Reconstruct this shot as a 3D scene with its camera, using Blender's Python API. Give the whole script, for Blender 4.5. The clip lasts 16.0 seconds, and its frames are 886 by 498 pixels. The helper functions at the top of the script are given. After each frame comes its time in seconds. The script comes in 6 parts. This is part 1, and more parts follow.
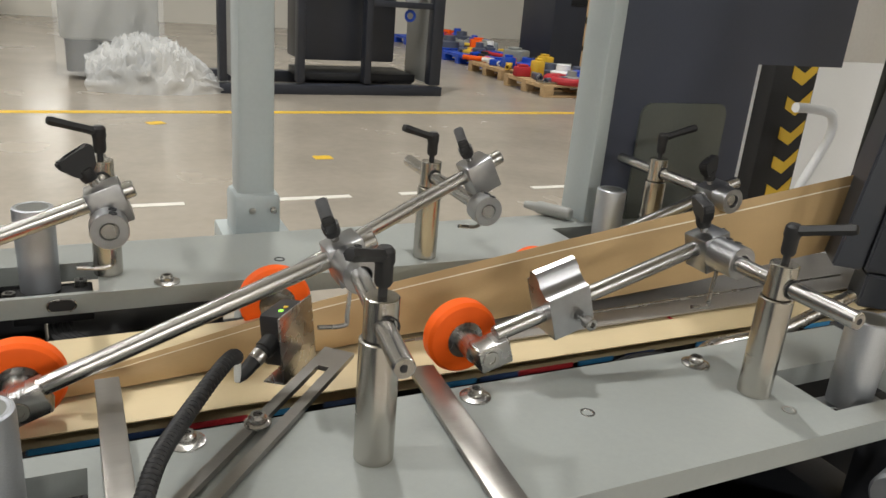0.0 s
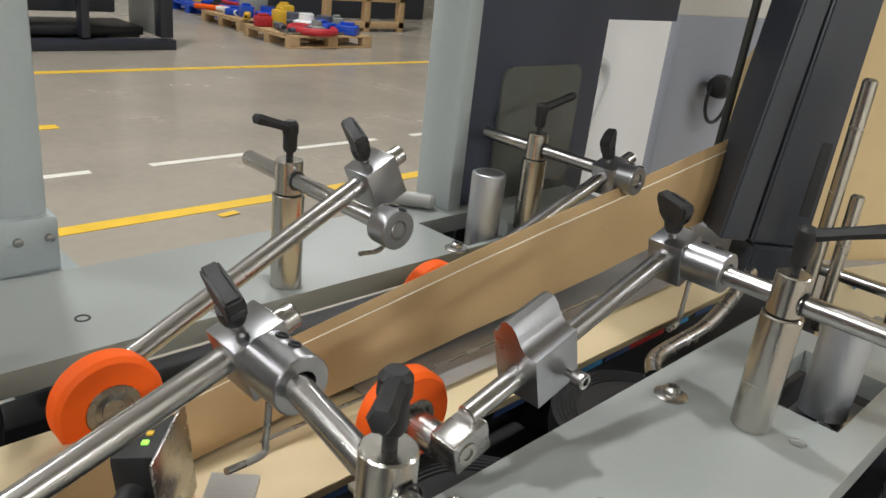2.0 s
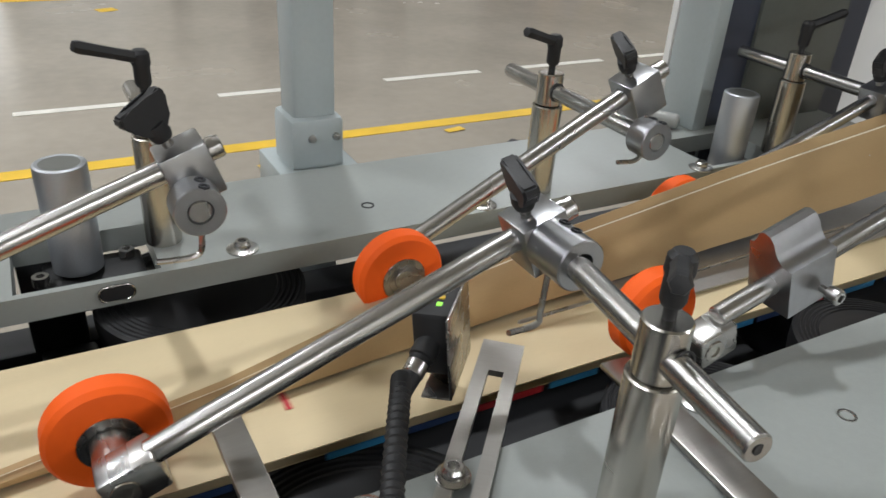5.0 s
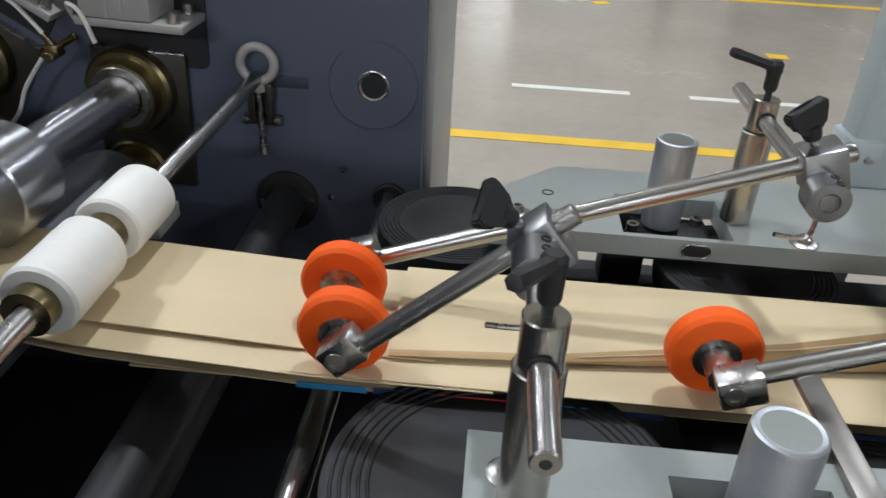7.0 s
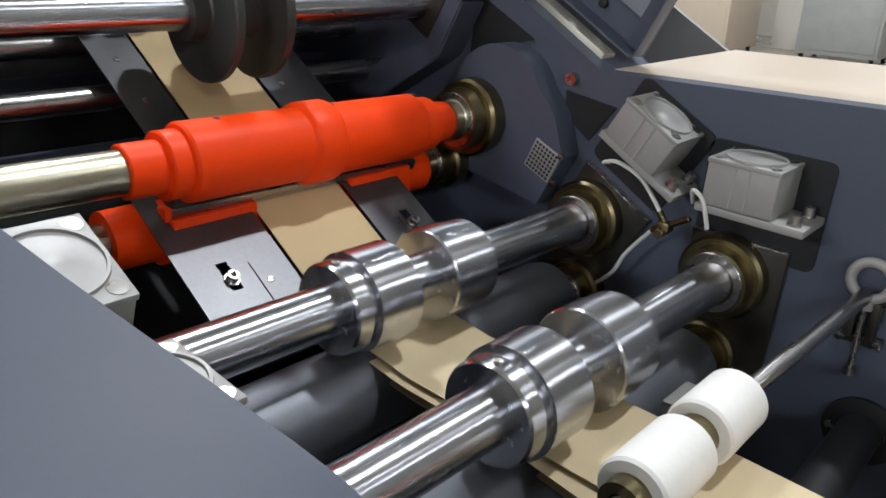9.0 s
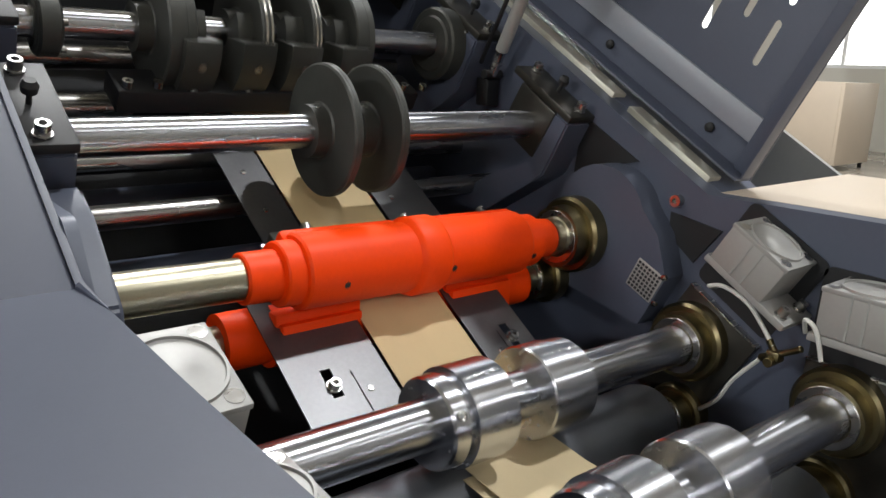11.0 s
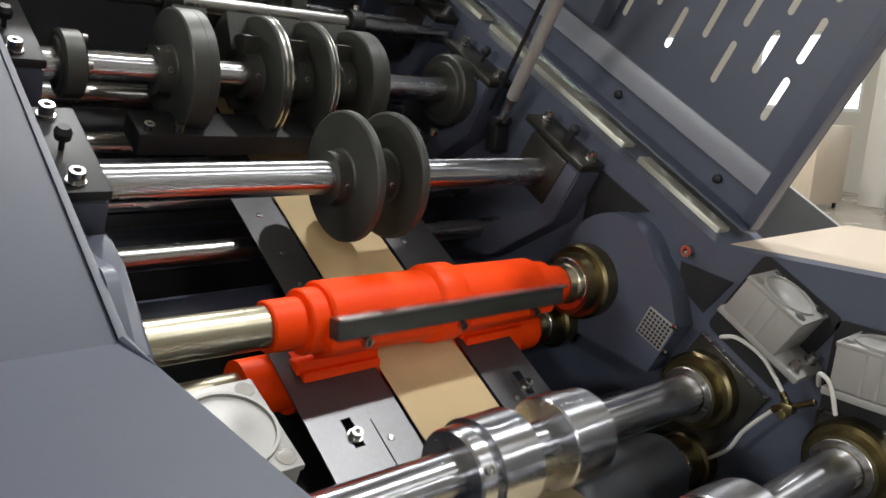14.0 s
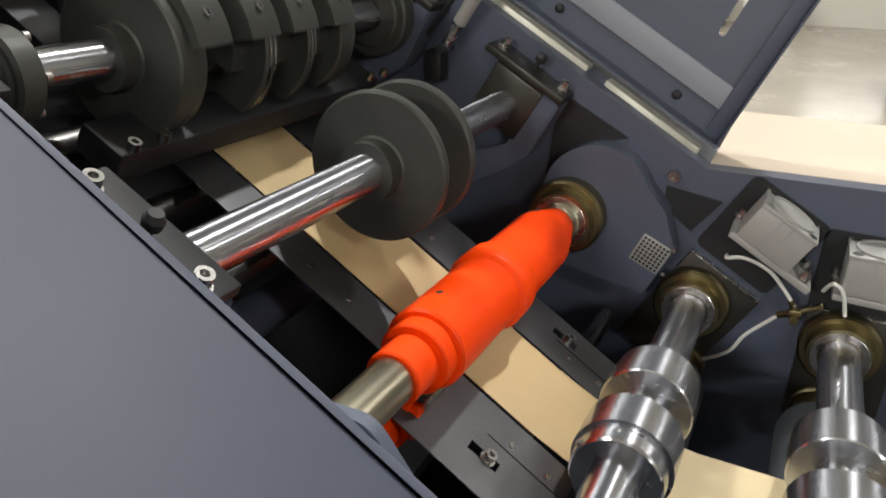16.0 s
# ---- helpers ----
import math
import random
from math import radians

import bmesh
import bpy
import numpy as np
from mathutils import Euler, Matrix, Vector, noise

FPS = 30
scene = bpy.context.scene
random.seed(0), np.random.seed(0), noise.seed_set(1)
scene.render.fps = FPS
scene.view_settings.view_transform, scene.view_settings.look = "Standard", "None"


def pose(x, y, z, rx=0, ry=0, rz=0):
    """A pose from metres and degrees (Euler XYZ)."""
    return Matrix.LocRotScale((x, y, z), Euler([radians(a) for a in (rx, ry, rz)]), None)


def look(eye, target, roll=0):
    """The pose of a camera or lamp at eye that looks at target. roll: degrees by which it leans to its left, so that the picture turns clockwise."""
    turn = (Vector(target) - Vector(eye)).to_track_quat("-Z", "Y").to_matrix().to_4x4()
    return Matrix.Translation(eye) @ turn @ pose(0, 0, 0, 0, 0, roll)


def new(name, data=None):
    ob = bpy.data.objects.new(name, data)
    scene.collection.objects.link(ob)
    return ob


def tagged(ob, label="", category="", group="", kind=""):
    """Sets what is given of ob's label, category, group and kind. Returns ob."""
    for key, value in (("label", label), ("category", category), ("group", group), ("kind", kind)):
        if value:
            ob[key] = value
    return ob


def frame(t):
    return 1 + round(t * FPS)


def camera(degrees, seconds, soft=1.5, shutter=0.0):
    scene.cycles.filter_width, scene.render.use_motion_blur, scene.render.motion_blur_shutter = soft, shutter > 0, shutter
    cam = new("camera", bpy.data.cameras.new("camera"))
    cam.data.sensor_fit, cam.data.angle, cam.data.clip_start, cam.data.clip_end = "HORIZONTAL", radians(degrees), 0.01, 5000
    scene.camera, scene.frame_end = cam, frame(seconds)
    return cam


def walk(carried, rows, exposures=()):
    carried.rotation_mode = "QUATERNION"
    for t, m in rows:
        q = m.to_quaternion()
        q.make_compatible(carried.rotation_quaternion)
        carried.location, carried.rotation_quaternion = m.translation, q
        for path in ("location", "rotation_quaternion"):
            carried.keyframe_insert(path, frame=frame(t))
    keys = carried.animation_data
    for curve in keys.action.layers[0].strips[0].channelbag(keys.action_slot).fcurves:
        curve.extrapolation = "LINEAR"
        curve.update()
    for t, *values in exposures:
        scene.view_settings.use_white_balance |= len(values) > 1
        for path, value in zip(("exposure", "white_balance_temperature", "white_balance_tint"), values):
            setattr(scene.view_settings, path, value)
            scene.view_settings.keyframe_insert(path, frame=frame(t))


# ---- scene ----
cam = camera(60.5, 16.0, shutter=0.1)
PATH = [
    (0, (-0.014, 0.049, 1.279), (0.819, 1.737, 0.603), 4.9),
    (0.5, (-0.028, 0.052, 1.275), (0.74, 1.749, 0.545), 4.7),
    (1, (-0.056, 0.112, 1.268), (0.842, 1.731, 0.512), 5.1),
    (1.5, (-0.048, 0.204, 1.269), (1.084, 1.673, 0.519), 6.2),
    (2, (-0.012, 0.326, 1.256), (1.336, 1.608, 0.522), 6.5),
    (2.5, (-0.015, 0.382, 1.256), (1.448, 1.529, 0.518), 5.6),
    (3, (-0.03, 0.376, 1.276), (1.453, 1.479, 0.512), 4.0),
    (3.2, (-0.028, 0.371, 1.274), (1.444, 1.481, 0.5), 3.4),
    (5.3, (-0.102, 0.284, 1.26), (0.603, 1.87, 0.267), 3.4),
    (5.5, (-0.118, 0.27, 1.261), (0.469, 1.889, 0.244), 3.0),
    (6, (-0.172, 0.249, 1.263), (0.161, 1.919, 0.215), 2.5),
    (6.5, (-0.216, 0.228, 1.273), (-0.094, 1.929, 0.229), 2.6),
    (7, (-0.269, 0.205, 1.293), (-0.37, 1.927, 0.281), 3.1),
    (7.5, (-0.32, 0.199, 1.301), (-0.806, 1.866, 0.309), 1.7),
    (8, (-0.365, 0.229, 1.306), (-1.208, 1.776, 0.359), 0.8),
    (8.5, (-0.38, 0.232, 1.308), (-1.428, 1.699, 0.443), 1.4),
    (9, (-0.399, 0.206, 1.332), (-1.652, 1.587, 0.608), 1.8),
    (9.5, (-0.401, 0.196, 1.347), (-1.793, 1.505, 0.756), 2.1),
    (10, (-0.402, 0.195, 1.351), (-1.867, 1.455, 0.834), 2.2),
    (10.2, (-0.404, 0.196, 1.347), (-1.883, 1.446, 0.846), 2.1),
    (12.5, (-0.393, 0.187, 1.36), (-1.876, 1.455, 0.922), 2.0),
    (13, (-0.397, 0.189, 1.364), (-1.886, 1.456, 0.944), 2.2),
    (13.5, (-0.399, 0.184, 1.369), (-1.883, 1.463, 0.965), 2.5),
    (14, (-0.435, 0.151, 1.37), (-1.898, 1.458, 0.979), 3.4),
    (14.5, (-0.491, 0.063, 1.39), (-1.756, 1.564, 1.007), 2.8),
    (15, (-0.608, -0.009, 1.416), (-1.707, 1.607, 0.988), 2.5),
    (15.5, (-0.754, -0.008, 1.463), (-1.753, 1.652, 0.963), 1.7),
    (15.7, (-0.782, -0.008, 1.466), (-1.736, 1.678, 0.969), 1.5),
    (16, (-0.854, 0.002, 1.506), (-1.654, 1.666, 0.738), 0.7),
]
walk(cam, [(t, look(eye, target, roll)) for t, eye, target, roll in PATH], [(0, -.24, 6750, 10), (3.2, -.22, 6350, 10), (5.3, -.42, 6250, 10), (6.5, -.42, 6050, 10), (7.5, -.3, 5950, 10), (9, -.1, 6100, 10), (12.5, 0, 6550, 10), (14, 0, 6550, 10), (15, .12, 6550, 10), (16, .22, 6700, 10)])

# ---- light ----
world = bpy.data.worlds.new("hall_air")
scene.world = world
world.use_nodes = True
bg = world.node_tree.nodes["Background"]
bg.inputs[0].default_value = (0.75, 0.85, 1.0, 1)
bg.inputs[1].default_value = 0.28


def unseen_lamp(x, y, watts, sx=1.5, sy=0.35, z=6.2, colour=(0.99, 1.0, 1.0)):
    data = bpy.data.lights.new("unseen_lamp", "AREA")
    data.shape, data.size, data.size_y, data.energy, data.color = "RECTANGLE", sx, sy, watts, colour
    ob = new("unseen_lamp", data)
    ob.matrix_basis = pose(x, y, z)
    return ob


# added fill lamps, none seen; the low ones at 3.6 m light upright faces
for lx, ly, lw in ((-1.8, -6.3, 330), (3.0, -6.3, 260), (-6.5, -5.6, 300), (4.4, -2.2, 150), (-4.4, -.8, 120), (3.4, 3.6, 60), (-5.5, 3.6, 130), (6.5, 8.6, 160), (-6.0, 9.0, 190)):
    unseen_lamp(lx, ly, lw, z=3.6 if ly < -1.5 else 6.2)
# compact high-bay lamps that throw the crisp shadows across the bed and the incline
for lx, ly, lz, lw in ((1.2, 5.4, 12.0, 900), (-4.6, 2.3, 6.6, 300), (-2.6, 5.6, 6.4, 120)):
    unseen_lamp(lx, ly, lw, .45, .45, lz)


# ---- materials ----
def material(name, colour, rough=0.5, metal=0.0, spots=0.12, scale=6.0, fine=0.05, fine_scale=180.0, bump=0.0, bump_scale=300.0, stretch=(1, 1, 1), rough_var=0.08, coat=0.0, emit=0.0, alpha_glass=False):
    m = bpy.data.materials.new(name)
    m.use_nodes = True
    nt = m.node_tree
    n, l = nt.nodes, nt.links
    b = n["Principled BSDF"]
    b.inputs["Metallic"].default_value = metal
    b.inputs["Coat Weight"].default_value = coat
    tc = n.new("ShaderNodeTexCoord")
    mp = n.new("ShaderNodeMapping")
    mp.inputs["Scale"].default_value = stretch
    l.new(tc.outputs["Object"], mp.inputs["Vector"])
    n1 = n.new("ShaderNodeTexNoise")
    n1.inputs["Scale"].default_value, n1.inputs["Detail"].default_value = scale, 5
    n2 = n.new("ShaderNodeTexNoise")
    n2.inputs["Scale"].default_value, n2.inputs["Detail"].default_value = fine_scale, 3
    l.new(mp.outputs[0], n1.inputs["Vector"])
    l.new(mp.outputs[0], n2.inputs["Vector"])
    a = n.new("ShaderNodeMath")
    a.operation = "MULTIPLY_ADD"
    a.inputs[1].default_value, a.inputs[2].default_value = 2 * spots, 1 - spots
    l.new(n1.outputs[0], a.inputs[0])
    c = n.new("ShaderNodeMath")
    c.operation = "MULTIPLY_ADD"
    c.inputs[1].default_value = 2 * fine
    c2 = n.new("ShaderNodeMath")
    c2.operation = "SUBTRACT"
    c2.inputs[1].default_value = fine
    l.new(n2.outputs[0], c.inputs[0])
    l.new(a.outputs[0], c.inputs[2])
    l.new(c.outputs[0], c2.inputs[0])
    vm = n.new("ShaderNodeVectorMath")
    vm.operation = "SCALE"
    vm.inputs[0].default_value = colour[:3]
    l.new(c2.outputs[0], vm.inputs["Scale"])
    l.new(vm.outputs[0], b.inputs["Base Color"])
    r = n.new("ShaderNodeMath")
    r.operation = "MULTIPLY_ADD"
    r.use_clamp = True
    r.inputs[1].default_value, r.inputs[2].default_value = 2 * rough_var, rough - rough_var
    l.new(n1.outputs[0], r.inputs[0])
    l.new(r.outputs[0], b.inputs["Roughness"])
    if bump:
        n3 = n.new("ShaderNodeTexNoise")
        n3.inputs["Scale"].default_value = bump_scale
        l.new(mp.outputs[0], n3.inputs["Vector"])
        bp = n.new("ShaderNodeBump")
        bp.inputs["Strength"].default_value, bp.inputs["Distance"].default_value = bump, 0.002
        l.new(n3.outputs[0], bp.inputs["Height"])
        l.new(bp.outputs[0], b.inputs["Normal"])
    if emit:
        b.inputs["Emission Color"].default_value = (*colour[:3], 1)
        b.inputs["Emission Strength"].default_value = emit
    if alpha_glass:
        b.inputs["Transmission Weight"].default_value = 0.85
        b.inputs["IOR"].default_value = 1.1
    return m


PLATE = material("plate_paint", (0.275, 0.293, 0.280), 0.34, spots=0.07, scale=9, fine=0.05, bump=0.05, bump_scale=500)
FRAME_GREY = material("frame_grey_paint", (0.38, 0.425, 0.43), 0.4, spots=0.06, bump=0.04)
STEEL = material("brushed_steel", (0.47, 0.45, 0.41), 0.25, 1.0, spots=0.06, fine=0.05, fine_scale=60, stretch=(1, 1, 14), bump=0.008)
STEEL_Y = material("turned_steel", (0.45, 0.44, 0.425), 0.27, 1.0, spots=0.05, fine=0.03, fine_scale=40, stretch=(8, 1, 8), bump=0.004)
CHROME = material("ground_shaft_steel", (0.53, 0.54, 0.57), 0.26, 1.0, spots=0.12, scale=12, fine=0.06, fine_scale=60, stretch=(6, 1, 6), rough_var=0.05)
OILY = material("oily_shaft_steel", (0.42, 0.39, 0.29), 0.30, 1.0, spots=0.3, scale=10)
BRASSY = material("oiled_bearing_steel", (0.22, 0.185, 0.10), 0.33, 1.0, spots=0.35, scale=25)
STRAP = material("dull_strap_steel", (0.37, 0.355, 0.33), 0.34, 1.0, spots=0.08, fine=0.06, fine_scale=60, stretch=(12, 1, 1))
PIN_TOP = material("turned_pin_end", (0.27, 0.28, 0.265), 0.42, 1.0, spots=0.06)
# pale slate: painted light on the guard's strips, real paint on the rear panel
SLATE = material("lit_strip_and_slate_enamel", (0.27, 0.29, 0.335), 0.34, spots=0.06, scale=4)
# near-black for the die bar and for shade painted into openings and machine depths
BACKDARK = material("near_black_steel_and_shade", (0.010, 0.0105, 0.012), 0.6, spots=0.3)
ROLLER_STEEL = material("dull_roller_steel", (0.17, 0.18, 0.20), 0.48, 0.7, spots=0.12, scale=14, fine=0.06)
# kraft copy: lit tone on the former sheet, shaded tone on the rising tube
MID_KRAFT = material("mid_tone_kraft_paper", (0.63, 0.475, 0.25), 0.62, spots=0.06, scale=6, fine=0.05, fine_scale=220, stretch=(1, 6, 6), bump=0.05)
ROD = material("ground_rod_steel", (0.43, 0.42, 0.405), 0.27, 1.0, spots=0.03, fine=0.0, rough_var=0.03)
CREASE = material("pale_crease_line", (0.86, 0.79, 0.62), 0.6, spots=0.03)
HINGE = material("worn_hinge_metal", (0.42, 0.41, 0.35), 0.38, 0.6, spots=0.15, scale=10)
ALU = material("milled_aluminium", (0.37, 0.375, 0.385), 0.29, 1.0, spots=0.08, fine=0.1, fine_scale=120)
CAST = material("anodised_aluminium", (0.35, 0.345, 0.33), 0.50, 0.25, spots=0.06, fine=0.05)
KNURL = material("knurled_aluminium", (0.44, 0.46, 0.49), 0.42, 0.9, fine=0.10, fine_scale=900, bump=0.18, bump_scale=900)
ORANGE = material("orange_polyurethane", (0.86, 0.115, 0.010), 0.55, spots=0.08, fine=0.04)
RED = material("red_orange_paint", (0.98, 0.062, 0.001), 0.46, spots=0.04, scale=14, bump=0.05, bump_scale=60)
for paint in (ORANGE, RED):
    paint.node_tree.nodes["Principled BSDF"].inputs["Specular IOR Level"].default_value = 0.2
BLACK = material("black_plastic", (0.010, 0.010, 0.011), 0.55, spots=0.2, bump=0.08, bump_scale=600)
RUBBER = material("black_rubber", (0.009, 0.009, 0.010), 0.62, spots=0.25, scale=20)
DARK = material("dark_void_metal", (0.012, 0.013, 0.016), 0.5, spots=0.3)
DISC = material("blackened_disc_steel", (0.055, 0.056, 0.050), 0.46, 0.3, spots=0.32, scale=18, fine=0.12, fine_scale=120)
SLIDE = material("oil_stained_slide_steel", (0.048, 0.045, 0.038), 0.36, 0.55, spots=0.45, scale=16, fine=0.1, fine_scale=90)
# one machine paint; NAVY, FRAME_NAVY and COVER differ to even out the light
NAVY = material("navy_enamel", (0.076, 0.088, 0.126), 0.44, spots=0.12, scale=5, fine=0.05, bump=0.012, bump_scale=500)
DEEP_NAVY = material("dark_navy_enamel", (0.026, 0.030, 0.042), 0.42, spots=0.12, scale=4, fine=0.05)
FRAME_NAVY = material("end_frame_navy_enamel", (0.052, 0.060, 0.086), 0.40, spots=0.12, scale=5, fine=0.05)
COVER = material("darkened_navy_enamel", (0.034, 0.041, 0.067), 0.54, spots=0.10, scale=4, bump=0.012, bump_scale=500)
# brown side panel, darkened further to offset the front light on it
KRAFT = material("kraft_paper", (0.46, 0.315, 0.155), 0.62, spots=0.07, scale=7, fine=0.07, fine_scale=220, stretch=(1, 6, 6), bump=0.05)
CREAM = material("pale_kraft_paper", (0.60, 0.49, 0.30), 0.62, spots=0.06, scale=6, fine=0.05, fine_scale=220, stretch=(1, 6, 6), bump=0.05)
PRINT_RED = material("red_print", (0.45, 0.02, 0.03), 0.55)
PRINT_BLUE = material("blue_print", (0.03, 0.22, 0.45), 0.55)
PRINT_NAVY = material("navy_print", (0.02, 0.05, 0.14), 0.55)
NYLON = material("white_nylon", (0.80, 0.79, 0.75), 0.38, spots=0.05)
WHITE = material("white_panel_paint", (0.82, 0.83, 0.83), 0.42, spots=0.05, scale=3)
YELLOW = material("yellow_paint", (0.72, 0.46, 0.04), 0.5, spots=0.25, scale=8)
LINE_WHITE = material("worn_white_paint", (0.68, 0.66, 0.60), 0.5, spots=0.25, scale=10)
WOOD = material("pale_pallet_wood", (0.50, 0.34, 0.18), 0.65, spots=0.2, scale=6, stretch=(1, 8, 8))
BLUE = material("blue_plastic", (0.01, 0.07, 0.50), 0.35)
FILM = material("clear_plastic_film", (0.78, 0.80, 0.80), 0.22, spots=0.2, scale=5, bump=0.6, bump_scale=14, coat=0.4)
MACHINE_GREY = material("machine_grey_paint", (0.33, 0.335, 0.32), 0.42)
BEIGE = material("warm_beige_paint", (0.56, 0.47, 0.37), 0.38, spots=0.05)
TIN = material("guide_sheet_steel", (0.15, 0.15, 0.155), 0.40, 0.85, spots=0.18, scale=16, fine=0.1)
TONGUE = material("former_sheet_steel", (0.33, 0.32, 0.305), 0.45, 0.6, spots=0.15, scale=12, fine=0.08)
GLASS_DARK = material("smoked_plastic_hatch", (0.12, 0.13, 0.12), 0.18, spots=0.2)
PAPER_ROLL = material("white_paper_roll", (0.78, 0.77, 0.73), 0.7)
WALL_PAINT = material("hall_wall_paint", (0.66, 0.64, 0.58), 0.7, spots=0.06, scale=1.0)
SKYLIGHT = material("daylight_pane", (1.0, 0.99, 0.95), 0.3, emit=2.6)
LED = material("green_led", (0.35, 0.9, 0.1), 0.3, emit=0.9)
HOSE_WHITE = material("white_air_hose", (0.72, 0.72, 0.68), 0.35)


def floor_material():
    m = material("polished_concrete", (0.335, 0.30, 0.250), 0.24, spots=0.22, scale=1.2, fine=0.1, fine_scale=14, rough_var=0.12, bump=0.04, bump_scale=40)
    return m


FLOOR = floor_material()


def ground_round(m, axis, amount):
    """Fine grinding marks that run round a shaft and draw its highlights out along it."""
    nt = m.node_tree
    b = nt.nodes["Principled BSDF"]
    tan = nt.nodes.new("ShaderNodeTangent")
    tan.direction_type, tan.axis = "RADIAL", axis
    nt.links.new(tan.outputs[0], b.inputs["Tangent"])
    b.inputs["Anisotropic"].default_value = amount
    b.inputs["Anisotropic Rotation"].default_value = 0.25


ground_round(CHROME, "Y", 0.85)


# ---- mesh helpers ----
def axes_to(a, b):
    a, b = Vector(a), Vector(b)
    return Matrix.Translation(a) @ (b - a).to_track_quat("Z", "Y").to_matrix().to_4x4(), (b - a).length


def lathe(bm, a, b, profile, seg=32):
    """Turn (distance along, radius) pairs round the axis from a to b."""
    m, _ = axes_to(a, b)
    rings = []
    for d, r in profile:
        if r <= 1e-6:
            rings.append([bm.verts.new(m @ Vector((0, 0, d)))])
        else:
            rings.append([bm.verts.new(m @ Vector((r * math.cos(k * math.tau / seg), r * math.sin(k * math.tau / seg), d))) for k in range(seg)])
    for p, q in zip(rings, rings[1:]):
        for k in range(seg):
            j = (k + 1) % seg
            if len(p) == 1 and len(q) == 1:
                continue
            if len(p) == 1:
                bm.faces.new((p[0], q[j], q[k]))
            elif len(q) == 1:
                bm.faces.new((p[k], p[j], q[0]))
            else:
                bm.faces.new((p[k], p[j], q[j], q[k]))
    return bm


def rod(bm, a, b, r, seg=28, bev=0.001):
    d = (Vector(b) - Vector(a)).length
    return lathe(bm, a, b, [(0, 0), (0, r - bev), (bev, r), (d - bev, r), (d, r - bev), (d, 0)], seg)


def pipe(bm, a, b, r, inner, seg=32, bev=0.0008):
    d = (Vector(b) - Vector(a)).length
    return lathe(bm, a, b, [(0.002, inner), (0, inner + bev), (0, r - bev), (bev, r), (d - bev, r), (d, r - bev), (d, inner + bev), (d - 0.002, inner), (0.002, inner)], seg)


def box(bm, c, s, m=None, bev=0.0015):
    """A bevelled block of size s about c, laid by the matrix m."""
    t = bmesh.new()
    bmesh.ops.create_cube(t, size=1.0, matrix=Matrix.Diagonal((*s, 1)))
    if bev:
        bmesh.ops.bevel(t, geom=t.edges[:], offset=min(bev, min(s) * 0.4), segments=2, affect="EDGES", profile=0.5)
    w = (m or Matrix()) @ Matrix.Translation(c)
    keep = {v: bm.verts.new(w @ v.co) for v in t.verts}
    for f in t.faces:
        bm.faces.new([keep[v] for v in f.verts])
    t.free()
    return bm


def span(bm, lo, hi, m=None, bev=0.0015):
    lo, hi = Vector(lo), Vector(hi)
    return box(bm, (lo + hi) / 2, hi - lo, m, bev)


def prism(bm, outline, place, depth):
    """Extrude an outline of 2D points by depth along the local z of place."""
    bottom = [bm.verts.new(place @ Vector((x, y, 0))) for x, y in outline]
    top = [bm.verts.new(place @ Vector((x, y, depth))) for x, y in outline]
    bm.faces.new(bottom[::-1])
    bm.faces.new(top)
    k = len(outline)
    for i in range(k):
        j = (i + 1) % k
        bm.faces.new((bottom[i], bottom[j], top[j], top[i]))
    return bm


def tube(bm, pts, r, seg=10):
    pts = [Vector(p) for p in pts]
    rings = []
    for i, p in enumerate(pts):
        d = (pts[min(i + 1, len(pts) - 1)] - pts[max(i - 1, 0)]).normalized()
        q = d.to_track_quat("Z", "Y").to_matrix()
        rings.append([bm.verts.new(p + q @ Vector((r * math.cos(k * math.tau / seg), r * math.sin(k * math.tau / seg), 0))) for k in range(seg)])
    for p, q in zip(rings, rings[1:]):
        best = min(range(seg), key=lambda o: (p[0].co - q[o].co).length)
        for k in range(seg):
            j = (k + 1) % seg
            bm.faces.new((p[k], p[j], q[(j + best) % seg], q[(k + best) % seg]))
    bm.faces.new(rings[0][::-1])
    bm.faces.new(rings[-1])
    return bm


def smooth_path(ctrl, steps=8):
    """A rounded line through control points."""
    ctrl = [Vector(c) for c in ctrl]
    out = []
    for i in range(len(ctrl) - 1):
        p0, p1, p2, p3 = ctrl[max(i - 1, 0)], ctrl[i], ctrl[i + 1], ctrl[min(i + 2, len(ctrl) - 1)]
        for s in range(steps):
            t = s / steps
            out.append(0.5 * ((2 * p1) + (p2 - p0) * t + (2 * p0 - 5 * p1 + 4 * p2 - p3) * t * t + (3 * p1 - p0 - 3 * p2 + p3) * t ** 3))
    return out + [ctrl[-1]]


def torus(bm, m, big, small, seg=32, ring=14):
    vs = [[bm.verts.new(m @ Vector(((big + small * math.cos(b)) * math.cos(a), (big + small * math.cos(b)) * math.sin(a), small * math.sin(b))))
           for b in [k * math.tau / ring for k in range(ring)]] for a in [k * math.tau / seg for k in range(seg)]]
    for i in range(seg):
        for j in range(ring):
            bm.faces.new((vs[i][j], vs[(i + 1) % seg][j], vs[(i + 1) % seg][(j + 1) % ring], vs[i][(j + 1) % ring]))
    return bm


